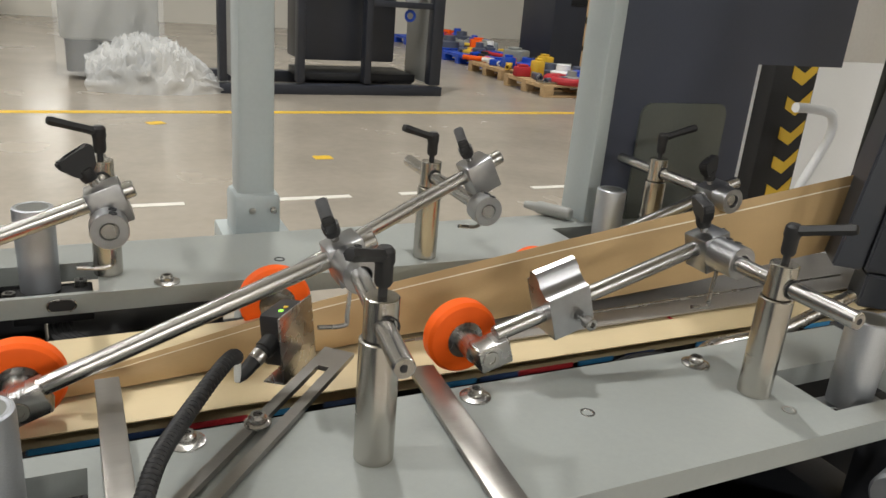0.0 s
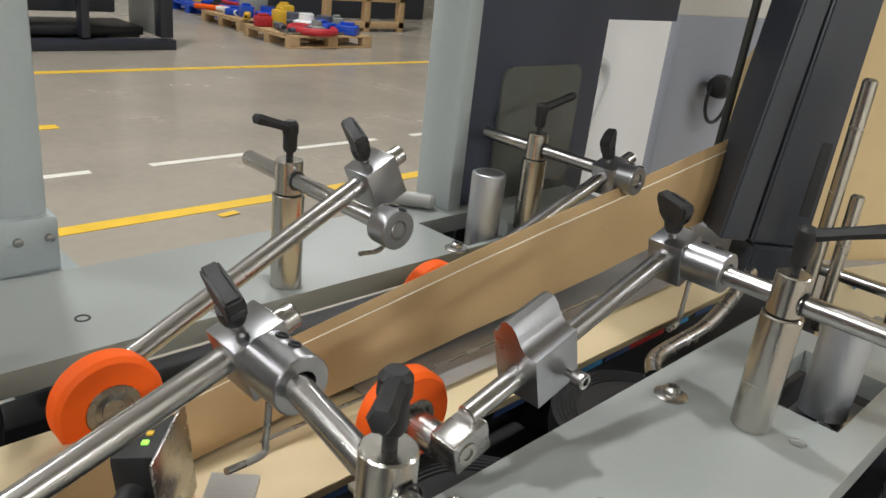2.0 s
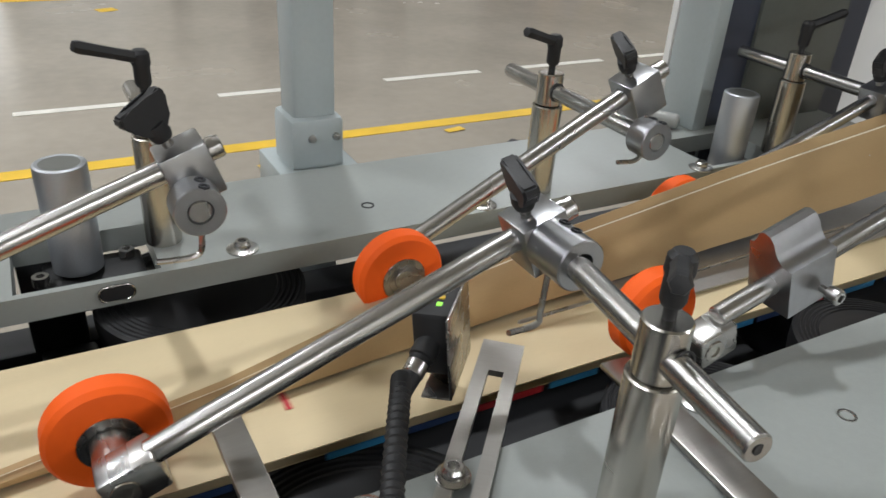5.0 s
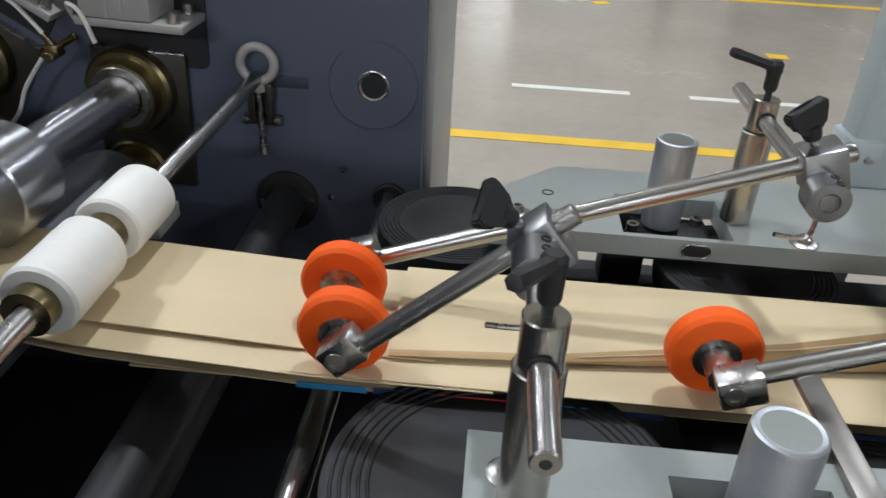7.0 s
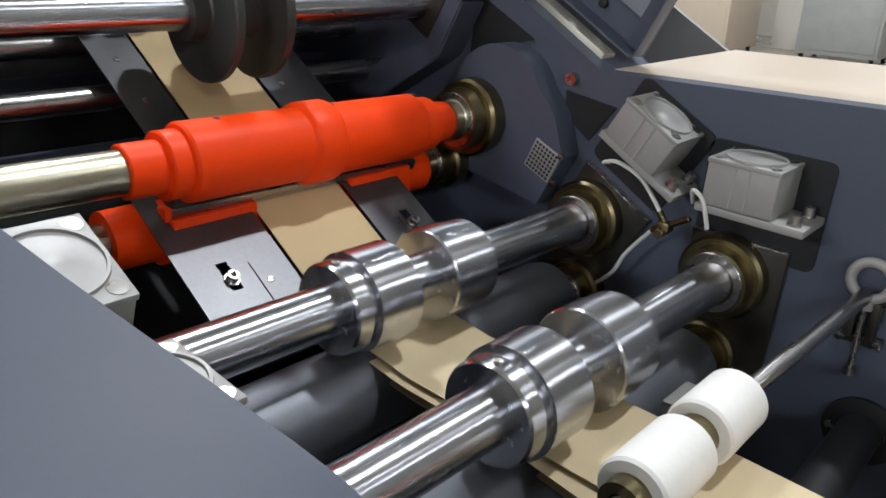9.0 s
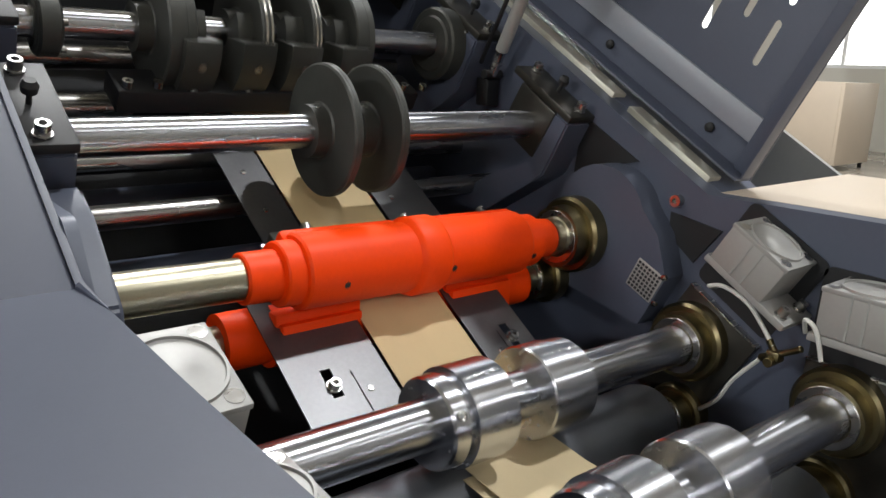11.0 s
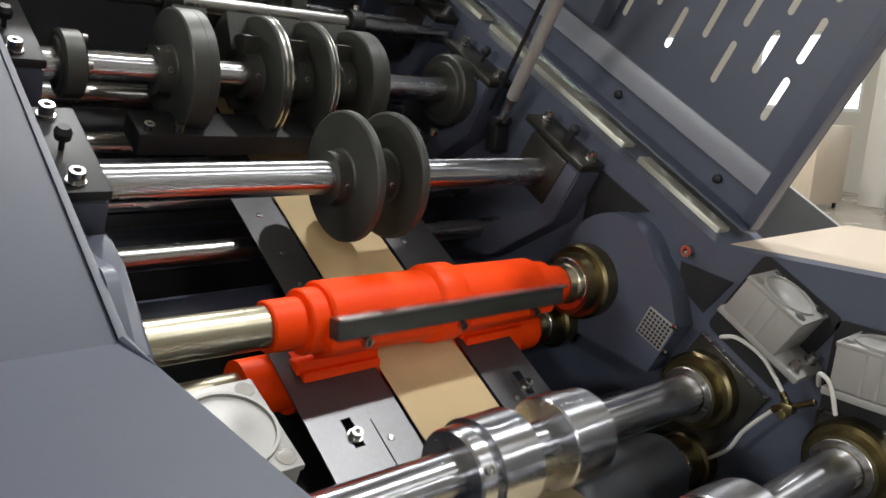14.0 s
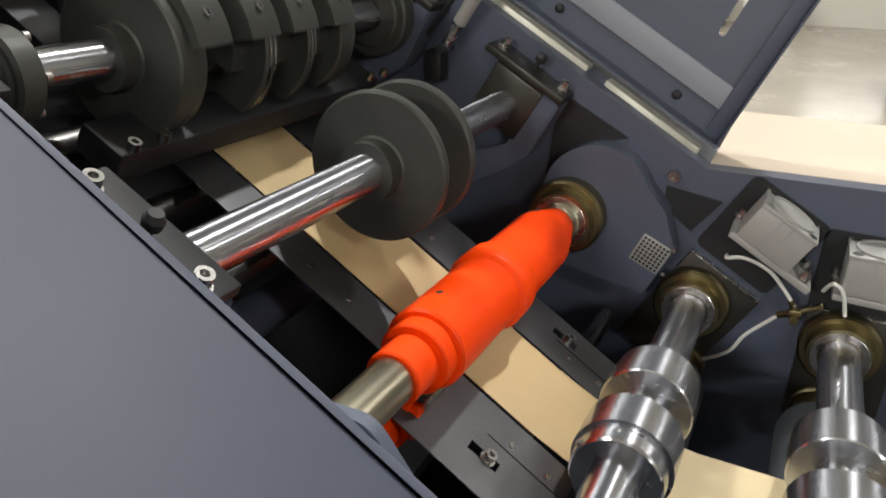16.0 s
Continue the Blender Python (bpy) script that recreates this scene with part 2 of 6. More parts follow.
def sheet(bm, rows, thick=0.0):
    """A skin through rows of points."""
    vs = [[bm.verts.new(p) for p in r] for r in rows]
    for a, b in zip(vs, vs[1:]):
        for k in range(len(a) - 1):
            bm.faces.new((a[k], a[k + 1], b[k + 1], b[k]))
    if thick:
        bmesh.ops.recalc_face_normals(bm, faces=bm.faces[:])
        bmesh.ops.solidify(bm, geom=bm.faces[:], thickness=thick)
    return bm


def finish(bm, name, mat, sharp=0.55):
    bmesh.ops.recalc_face_normals(bm, faces=bm.faces[:])
    for f in bm.faces:
        f.smooth = True
    for e in bm.edges:
        if len(e.link_faces) == 2 and e.calc_face_angle(0) > sharp:
            e.smooth = False
    me = bpy.data.meshes.new(name)
    bm.to_mesh(me)
    bm.free()
    me.materials.append(mat)
    return me


def part(name, bm, mat, parent, label=""):
    ob = new(name, finish(bm, name, mat))
    ob.parent = parent
    if label:
        ob["label"] = label
    return ob


def thing(name, at, label, category, group="", kind=""):
    ob = new(name)
    ob.empty_display_size = 0.05
    ob.matrix_basis = at if isinstance(at, Matrix) else Matrix.Translation(at)
    return tagged(ob, label, category, group, kind)


def solid(name, bm, mat, label, category, group="", kind=""):
    return tagged(new(name, finish(bm, name, mat)), label, category, group, kind)


def grid_plate(bm, xs, ys, z0, z1, skip, cut=None):
    """A plate on a grid of cuts with some cells left open; cut drops single corner points."""
    vt, vb = {}, {}
    nx, ny = len(xs) - 1, len(ys) - 1

    def here(store, i, j, z):
        if (i, j) not in store:
            x, y = xs[i], ys[j]
            if cut and (i, j) in cut:
                x, y = cut[(i, j)]
            store[(i, j)] = bm.verts.new((x, y, z))
        return store[(i, j)]
    full = {(i, j) for i in range(nx) for j in range(ny)} - set(skip)
    for i, j in full:
        c = [(i, j), (i + 1, j), (i + 1, j + 1), (i, j + 1)]
        bm.faces.new([here(vt, *k, z1) for k in c])
        bm.faces.new([here(vb, *k, z0) for k in c[::-1]])
        for (di, dj), (p, q) in (((0, -1), (c[0], c[1])), ((1, 0), (c[1], c[2])), ((0, 1), (c[2], c[3])), ((-1, 0), (c[3], c[0]))):
            if (i + di, j + dj) not in full:
                bm.faces.new((here(vb, *p, z0), here(vb, *q, z0), here(vt, *q, z1), here(vt, *p, z1)))
    return bm


def socket_bolt(at, m=None, r=0.0075, flange=0.0, label="", group="", h=0.006):
    """A socket-head bolt, with a wide flanged washer where one is given."""
    w = (Matrix.Translation(at) if m is None else m)
    bm = bmesh.new()
    if flange:
        lathe(bm, (0, 0, 0), (0, 0, 1), [(0, 0), (0, flange), (0.0012, flange), (0.003, flange * 0.72), (0.003, 0)], 28)
    z = 0.003 if flange else 0.0
    lathe(bm, (0, 0, 0), (0, 0, 1), [(z, 0), (z, r), (z + h * 0.6, r), (z + h, r * 0.78), (z + h, r * 0.5), (z + h * 0.35, r * 0.45), (z + h * 0.35, 0)], 24)
    ob = solid("bolt", bm, STEEL_Y, label or "bright steel socket-head bolt in the plate", "bolt", group)
    ob.matrix_basis = w
    return ob


# ---- hall ----
def hall():
    bm = bmesh.new()
    span(bm, (-22, -10, -0.2), (16, 16.4, 0.0), bev=0)
    solid("floor", bm, FLOOR, "worn polished grey concrete factory floor", "floor", kind="structure")
    for name, lo, hi in (("wall_west", (-22.3, -10, 0), (-22, 16.4, 13)), ("wall_east", (16, -10, 0), (16.3, 16.4, 13)), ("wall_south", (-22.3, -10.3, 0), (16.3, -10, 13))):
        bm = bmesh.new()
        span(bm, lo, hi, bev=0)
        solid(name, bm, WALL_PAINT, "plain cream-painted factory hall wall", "wall", kind="structure")
    bm = bmesh.new()
    xs = (-22, -12.4, -10.2, -8.6, -6.4, -4.75, -3.05, -1.0, 1.6, 16)
    for i, (a, b) in enumerate(zip(xs, xs[1:])):
        if i % 2:
            span(bm, (a, 16.1, 0), (b, 16.4, 1.55), bev=0)
            span(bm, (a, 16.1, 3.1), (b, 16.4, 13), bev=0)
        else:
            span(bm, (a, 16.1, 0), (b, 16.4, 13), bev=0)
    solid("wall_north", bm, WALL_PAINT, "cream-painted factory hall wall with window openings", "wall", kind="structure")
    k = 0
    for i, (a, b) in enumerate(zip(xs, xs[1:])):
        if i % 2:
            k += 1
            w = thing("window_%d" % k, ((a + b) / 2, 16.2, 1.55), "bright daylight window with white frame", "window", kind="structure")
            bm = bmesh.new()
            h = (b - a) / 2
            for lo, hi in (((-h, -.06, 0), (h, .06, .07)), ((-h, -.06, 1.48), (h, .06, 1.55)), ((-h, -.06, .07), (-h + .07, .06, 1.48)), ((h - .07, -.06, .07), (h, .06, 1.48)), ((.2, -.05, .07), (.27, .05, 1.48))):
                span(bm, lo, hi, bev=.004)
            part("window_frame", bm, WHITE, w)
            for lo, hi in (((-h + .07, .0, .07), (.2, .02, 1.48)), ((.27, .0, .07), (h - .07, .02, 1.48))):
                bm = bmesh.new()
                span(bm, lo, hi, bev=0)
                part("pane", bm, SKYLIGHT, w)
    bm = bmesh.new()
    span(bm, (-22.3, -10.3, 13), (16.3, 16.7, 13.3), bev=0)
    solid("ceiling", bm, WALL_PAINT, "pale factory hall ceiling high above", "ceiling", kind="structure")
    # painted lines
    for y, x0, x1, wd in ((3.455, -12, 8, 0.09), (6.86, -12, 12, 0.10)):
        bm = bmesh.new()
        span(bm, (x0, y - wd / 2, 0), (x1, y + wd / 2, 0.003), bev=0)
        solid("trim", bm, YELLOW, "worn yellow lane line painted on the floor", "floor marking", kind="structure")
    for i in range(-7, 9):
        bm = bmesh.new()
        x = -0.18 + 0.945 * i
        span(bm, (x, 4.175, 0), (x + 0.63, 4.23, 0.003), bev=0)
        solid("trim", bm, LINE_WHITE, "worn white dash painted on the floor", "floor marking", "white floor dashes", kind="structure")
    for x, y, a in ((1.50, 5.16, 0), (0.5, 6.4, 20)):
        bm = bmesh.new()
        box(bm, (0, 0, 0.0015), (0.13, 0.10, 0.003), bev=0)
        ob = solid("trim", bm, YELLOW, "small yellow paint patch on the floor", "floor marking", kind="structure")
        ob.matrix_basis = pose(x, y, 0, 0, 0, a)


hall()


# ---- far side of the hall ----
def dark_machine_frame():
    t = thing("machine_enclosure", (2.45, 8.35, 0), "dark navy steel machine enclosure with open bays", "machine")
    x0, x1 = -1.22, 1.2
    for lo, hi, n in (((x0, -.5, 0), (x1, -.36, .10), "rail"), ((x0, -.5, 2.0), (x1, -.36, 2.12), "rail"), ((x0, .36, 0), (x1, .5, .12), "rail")):
        bm = bmesh.new()
        span(bm, lo, hi, bev=.008)
        part(n, bm, DEEP_NAVY, t)
    for x in (x0, -0.44, 0.28, x1 - .16):
        bm = bmesh.new()
        span(bm, (x, -.5, .12), (x + (.13 if x == x1 - .16 else .075), -.36, 2.0), bev=.008)
        part("post", bm, DEEP_NAVY, t)
    bm = bmesh.new()
    span(bm, (-.36, -.2, .32), (.72, .3, 1.9), bev=.02)
    part("cabinet", bm, DEEP_NAVY, t)
    bm = bmesh.new()
    span(bm, (.36, -.48, .92), (1.04, -.40, .98), bev=.005)
    part("crossbar", bm, DEEP_NAVY, t)
    bm = bmesh.new()
    span(bm, (-.33, -.3, .12), (.95, .35, .2), bev=.01)
    part("tray", bm, DARK, t)
    bm = bmesh.new()
    lathe(bm, (.86, -.3, .98), (.86, -.3, 1.4), [(0, 0), (0, .07), (.05, .10), (.25, .11), (.32, .04), (.36, 0)], 18)
    part("bagged_roll", bm, FILM, t, "roll wrapped in clear film")
    bm = bmesh.new()
    torus(bm, pose(.80, -.41, .84, 90), .05, .016, 20, 8)
    part("hose_coil", bm, BLUE, t, "pale blue hose coil")
    for x in (-1.05, 1.06):
        bm = bmesh.new()
        span(bm, (x, -.3, .12), (x + .03, .3, 1.9), bev=.004)
        part("side_panel", bm, MACHINE_GREY, t)


def wrapped_machine():
    t = thing("wrapped_machine", (0.35, 8.95, 0), "grey machine wrapped in clear plastic film", "machine")
    bm = bmesh.new()
    span(bm, (-.48, -.4, .08), (.36, .5, .42), bev=.03)
    part("base", bm, DARK, t)
    bm = bmesh.new()
    span(bm, (-.52, -.45, .40), (.40, .5, 1.15), bev=.04)
    part("body", bm, MACHINE_GREY, t)
    rnd = random.Random(4)
    bm = bmesh.new()
    rows = []
    for j in range(15):
        a = j / 14
        r = []
        for i in range(30):
            u = i / 29
            x = -.56 + 1.0 * u
            z = 1.1 - 1.03 * a
            y = -.47 - .06 * a - .05 * math.sin(u * 19 + 3 * a) * a - rnd.uniform(0, .03)
            r.append((x, y, z))
        rows.append(r)
    sheet(bm, rows)
    part("film_skirt", bm, FILM_CLEAR, t, "wrinkled clear plastic film")
    # heap of film on the floor
    bm = bmesh.new()
    rows = []
    for j in range(81):
        a = j / 80 * math.pi
        r = []
        for i in range(161):
            u = i / 160
            hgt = 0.12 + 0.44 * math.sin(min(1.0, 0.12 + u * 0.95) * math.pi) ** 0.8
            prof = math.sin(a) ** 0.8
            x = 0.04 + 1.30 * u + 0.05 * noise.noise((u * 7, a * 3, 2))
            y = 8.15 - 0.45 * math.cos(a) * (0.6 + 0.4 * math.sin(u * math.pi)) + 0.05 * noise.noise((u * 8, a * 4, 5))
            ridge = abs(noise.noise((u * 7, a * 2.2, 9))) + 0.7 * abs(noise.noise((u * 19, a * 6, 4))) + 0.4 * abs(noise.noise((u * 40, a * 13, 7)))
            z = max(0.0, hgt * prof * (1.0 - 0.38 * ridge))
            r.append((x, y, z))
        rows.append(r)
    sheet(bm, rows)
    solid("plastic_wrap", bm, FILM_HEAP, "crumpled heap of clear plastic film on the floor", "plastic sheet")


def film_clear(alpha):
    m = bpy.data.materials.new("thin_clear_film")
    m.use_nodes = True
    nt = m.node_tree
    b = nt.nodes["Principled BSDF"]
    b.inputs["Base Color"].default_value = (0.85, 0.87, 0.87, 1)
    b.inputs["Roughness"].default_value = 0.15
    b.inputs["Alpha"].default_value = alpha
    n3 = nt.nodes.new("ShaderNodeTexNoise")
    n3.inputs["Scale"].default_value = 9
    bp = nt.nodes.new("ShaderNodeBump")
    bp.inputs["Strength"].default_value = 0.8
    nt.links.new(n3.outputs[0], bp.inputs["Height"])
    nt.links.new(bp.outputs[0], b.inputs["Normal"])
    return m


FILM_CLEAR, FILM_HEAP = film_clear(0.26), film_clear(0.36)
dark_machine_frame()
wrapped_machine()


for x, y, a, mat in ((1.69, 3.34, 10, YELLOW), (1.86, 3.09, 35, BLACK), (.74, 3.21, 5, YELLOW), (.84, 3.29, 20, YELLOW)):
    bm = bmesh.new()
    box(bm, (0, 0, .0045), (.10, .045, .001), pose(x, y, 0, 0, 0, a), bev=0)
    solid("tape_scrap", bm, mat, "scrap of floor-marking tape stuck on the concrete", "tape scrap", "tape scraps")


def pallet(at, turn, mat, label):
    t = thing("pallet", pose(*at, 0, 0, turn), label, "pallet", "pallets on the floor")
    for i in range(3):
        bm = bmesh.new()
        span(bm, (-.6, -.5 + i * .45, 0), (.6, -.4 + i * .45, .022), bev=.003)
        part("bottom_board", bm, mat, t)
        for x in (-.6, -.06, .46):
            bm = bmesh.new()
            span(bm, (x, -.5 + i * .45, .022), (x + .14, -.4 + i * .45, .1), bev=.004)
            part("block", bm, mat, t)
    for x in (-.6, -.06, .46):
        bm = bmesh.new()
        span(bm, (x, -.5, .1), (x + .14, .5, .122), bev=.003)
        part("stringer", bm, mat, t)
    for i in range(7):
        bm = bmesh.new()
        span(bm, (-.6, -.5 + i * .15, .122), (.6, -.4 + i * .15, .144), bev=.003)
        part("deck_board", bm, mat, t)
    return t


pallet((5.6, 8.35, 0), 0, WOOD, "pale wooden pallet loaded with machine parts")
pallet((5.75, 9.7, 0), 0, WOOD, "pale wooden pallet with loose parts on it")
for bx, by in ((5.95, 11.05), (6.05, 12.4), (6.15, 13.75)):
    pallet((bx, by, 0), 3, BLUE, "blue plastic pallet under boxed parts")


def loose_parts():
    rnd = random.Random(11)
    cols = [BLUE, BLUE, ORANGE, PLATE, BLACK, YELLOW, PRINT_RED, WHITE, NAVY]
    names = ["blue plastic bin of machine parts", "blue plastic bin of machine parts", "orange machine cover on a pallet", "grey metal bracket on a pallet", "black machine part on a pallet", "yellow machine part on a pallet", "red machine part on a pallet", "white folded packing sheet", "dark navy machine part"]
    for cx, cy, cnt in ((5.6, 8.35, 17), (5.75, 9.7, 18), (5.95, 11.05, 16), (6.05, 12.4, 14), (6.15, 13.75, 10)):
        for i in range(cnt):
            k = rnd.randrange(len(cols))
            bm = bmesh.new()
            sx, sy, sz = rnd.uniform(.10, .36), rnd.uniform(.10, .30), rnd.uniform(.05, .22)
            kind = rnd.randrange(3)
            if kind == 0:
                box(bm, (0, 0, sz / 2), (sx, sy, sz), bev=.02)
                box(bm, (sx * .1, 0, sz + .015), (sx * .5, sy * .6, .03), bev=.008)
            elif kind == 1:
                lathe(bm, (0, 0, 0), (0, 0, 1), [(0, 0), (0, sx * .5), (sz * .5, sx * .5), (sz * .6, sx * .3), (sz, sx * .28), (sz, 0)], 18)
            else:
                pipe(bm, (-sx, 0, .04), (sx, 0, .04), .035, .02, 14)
                box(bm, (0, 0, .04), (.09, .09, .08), bev=.01)
            ob = solid("machine_part", bm, cols[k], names[k], "machine part", "parts on the pallets")
            ob.matrix_basis = pose(cx + rnd.uniform(-.45, .45), cy + rnd.uniform(-.36, .36), .144, 0, 0, rnd.uniform(0, 180))
    # red ring part lying on the front pallet
    bm = bmesh.new()
    torus(bm, pose(5.45, 8.05, .19), .26, .045, 30, 10)
    solid("red_ring", bm, PRINT_RED, "large red ring-shaped machine part on the pallet", "machine part")
    for i in range(4):
        bm = bmesh.new()
        rod(bm, (5.0, 7.9 + i * .05, .165), (6.1, 7.95 + i * .07, .165), .012, 10)
        solid("steel_bar", bm, STEEL, "loose steel bar lying on the pallet", "bar", "loose bars")


loose_parts()


def far_machines():
    t = thing("dark_press", (8.4, 11.2, 0), "dark navy machine body with square openings and rollers", "machine")
    bm = bmesh.new()
    span(bm, (-1.5, -.4, 0), (1.4, .6, 2.2), bev=.03)
    part("body", bm, DEEP_NAVY, t)
    for x in (-1.2, -.5, .1, .7):
        bm = bmesh.new()
        span(bm, (x, -.42, 1.0), (x + .32, -.39, 1.65), bev=.02)
        part("opening", bm, DARK, t)
    for k, z in enumerate((.7, 1.0, 1.3, 1.6)):
        bm = bmesh.new()
        rod(bm, (1.5, -1.2, z), (3.4, -1.2, z), .06, 14)
        part("roller", bm, BEIGE if k % 2 else STEEL, t)
    # wooden crate rack near it
    t = thing("timber_rack", (7.2, 9.3, 0), "pale timber rack beside the pallets", "rack")
    for z in (.05, .42, .8, 1.2):
        bm = bmesh.new()
        span(bm, (-.7, -.05, z), (.75, .05, z + .09), bev=.005)
        part("rail", bm, WOOD, t)
    for x in (-.7, 0, .65):
        bm = bmesh.new()
        span(bm, (x, -.05, 0), (x + .1, .05, 1.3), bev=.005)
        part("upright", bm, WOOD, t)
    # hazard-striped safety post
    t = thing("safety_post", (4.10, 4.30, 0), "yellow and black striped safety post", "post")
    for i in range(22):
        bm = bmesh.new()
        w, z = .055, i * .11
        a = [(-w, z - .055), (w, z + .055), (w, z + .11 + .055), (-w, z + .11 - .055)]
        prism(bm, [(p, max(0, q)) for p, q in a], pose(0, -.02, 0, 90), .02)
        part("stripe", bm, YELLOW if i % 2 else BLACK, t)
    # cabinets toward the windows
    for cx, cy, w, d, h, mat, lab in ((-3.95, 12.95, 1.15, .8, 1.05, MACHINE_GREY, "grey steel cabinet on short feet"), (-2.85, 15.4, .7, .5, .75, BEIGE, "beige cabinet against the hall wall"), (-6.4, 12.4, 2.2, 1.2, 1.3, BEIGE, "large beige machine cabinet"), (-9.0, 11.5, 2.2, 1.2, 1.35, BEIGE, "large beige machine cabinet")):
        t = thing("cabinet", (cx, cy, 0), lab, "cabinet")
        bm = bmesh.new()
        span(bm, (-w / 2, -d / 2, .09), (w / 2, d / 2, h), bev=.012)
        part("body", bm, mat, t)
        for x in (-w / 2 + .08, w / 2 - .08):
            for y in (-d / 2 + .08, d / 2 - .08):
                bm = bmesh.new()
                rod(bm, (x, y, 0), (x, y, .09), .03, 10)
                part("foot", bm, BLACK, t)
        bm = bmesh.new()
        span(bm, (-w / 2 + .05, -d / 2 - .012, .16), (w / 2 - .05, -d / 2, h - .06), bev=.004)
        part("door", bm, mat, t)
    bm = bmesh.new()
    pipe(bm, (-1.75, 15.0, .48), (-1.75, 15.9, .48), .48, .05, 40)
    solid("paper_roll", bm, PAPER_ROLL, "large white paper roll standing on its rim", "paper roll")
    bm = bmesh.new()
    span(bm, (-5.35, 13.8, 0), (-4.9, 14.25, 13), bev=.01)
    solid("pillar", bm, WALL_PAINT, "cream-painted concrete hall pillar", "pillar", kind="structure")


far_machines()


# ---- machine bed ----
def stadium(x, z, w, h):
    """Outline of a slot with round ends about (x, z)."""
    r = h / 2
    return [(x + s * (w / 2 - r) + r * math.cos(radians(a)), z + r * math.sin(radians(a))) for s, q in ((1, -90), (-1, 90)) for a in range(q, q + 181, 20)]


def bed():
    # near and far plates with cut-outs round the adjusting pins
    bm = bmesh.new()
    grid_plate(bm, (-.268, -.135, -.03, .615, .745, .79), (.425, .452, .497, .53, .572, .597), .897, .92,
               [(1, 2), (1, 3), (3, 1), (3, 2)], {(5, 0): (.745, .425), (5, 1): (.775, .452)})
    t = thing("bed_plate", (0, 0, 0), "light grey painted steel machine plate with cut-outs", "machine plate", "bed plates")
    part("plate", bm, PLATE, t)
    bm = bmesh.new()
    grid_plate(bm, (-.262, -.18, -.125, -.012, .64, .755, .98), (.898, .905, .945, .995, 1.062), .897, .92,
               [(2, 1), (2, 2), (4, 1), (4, 2)], {(0, 4): (-.185, 1.062), (0, 3): (-.245, 1.0)})
    t = thing("bed_plate", (0, 0, 0), "light grey painted steel machine plate with cut-outs", "machine plate", "bed plates")
    part("plate", bm, PLATE, t)
    # oval holes and threaded holes, as dark inlays set in the faces
    for x, z, n in ((-.05, .909, -1),):
        bm = bmesh.new()
        prism(bm, stadium(x, z, .026, .012), pose(0, .898, 0, 90), .003)
        slot = part("slot", bm, DARK, t)
        bm = bmesh.new()
        tube(bm, [(p, .8962, q) for p, q in stadium(x, z, .028, .014)], .0011, 6)
        part("rim", bm, STEEL_Y, slot, "bright worn rim of the slot")
    for x, y in ((.378, .522), (.201, .955), (-.2, .985), (.57, .467)):
        bm = bmesh.new()
        lathe(bm, (x, y, .9185), (x, y, 1), [(0, 0), (.001, .0045), (.0022, .0052), (.0022, .0068), (.0008, .007)], 18)
        part("threaded_hole", bm, STEEL_Y if y < .6 else DARK, t)
    # black frame below the plates
    fr = thing("machine_stand", (0, 0, 0), "black steel frame carrying the machine bed", "machine frame")
    for lo, hi in (((-.35, .40, .62), (1.4, .45, .80)), ((-.35, 1.0, .62), (1.4, 1.05, .80)), ((-.3, .86, .80), (1.2, .885, .86)), ((-.12, .45, .70), (-.07, 1.0, .80)), ((.66, .45, .70), (.72, 1.0, .80))):
        bm = bmesh.new()
        span(bm, lo, hi, bev=.004)
        part("beam", bm, DARK, fr)
    # unseen near-black sheet added to keep light out of the gap
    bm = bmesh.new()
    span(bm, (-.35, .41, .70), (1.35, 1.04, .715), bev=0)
    part("light_block_tray", bm, BACKDARK, fr)
    bm = bmesh.new()
    span(bm, (-.35, .3, 0), (1.6, 1.08, .25), bev=.01)
    part("plinth", bm, DARK, fr)
    for x in (-.1, .69, 1.3):
        for y in (.435, 1.02):
            bm = bmesh.new()
            span(bm, (x - .025, y - .02, .25), (x + .025, y + .02, .896 if x < 1 else .7), bev=.003)
            part("leg", bm, DARK, fr)
    for x, y in ((.546, .568), (.292, .577), (.041, .583), (.06, .912), (.314, .912), (.62, .905), (-.24, .56), (-.235, .93)):
        socket_bolt((x, y, .92), None, .0075, .0145, "flanged stainless button-head bolt in the plate", "plate bolts")
    # black grooved belt wheels and belts beneath the gap
    dr = thing("belt_drive", (0, 0, 0), "black rubber belts and grooved wheels under the paper", "belt drive")
    for x, y, z, r in ((-.238, .60, .868, .135), (-.30, 1.0, .868, .095), (.03, .965, .858, .10), (.57, .60, .872, .085), (.35, .60, .862, .09), (.05, .60, .858, .11)):
        bm = bmesh.new()
        prof = [(0, 0), (0, r * .98), (.012, r), (.03, r), (.032, r * .97)]
        for k in range(5):
            a = r * (.95 - k * .05)
            prof += [(.032, a), (.0335, a - .001), (.0335, a - .002), (.032, a - .003)]
        prof += [(.032, .05), (.034, .045), (.034, 0)]
        lathe(bm, (x, y, z - .033), (x, y, z), prof, 56)
        part("belt_wheel", bm, RUBBER, dr)
        bm = bmesh.new()
        rod(bm, (x, y, .71), (x, y, z - .033), .02, 16)
        part("spindle", bm, DARK, dr)
    for y in (.875, .60):
        bm = bmesh.new()
        span(bm, (-.3, y - .018, .74), (1.1, y + .018, .79), bev=.006)
        part("belt", bm, RUBBER, dr)


bed()


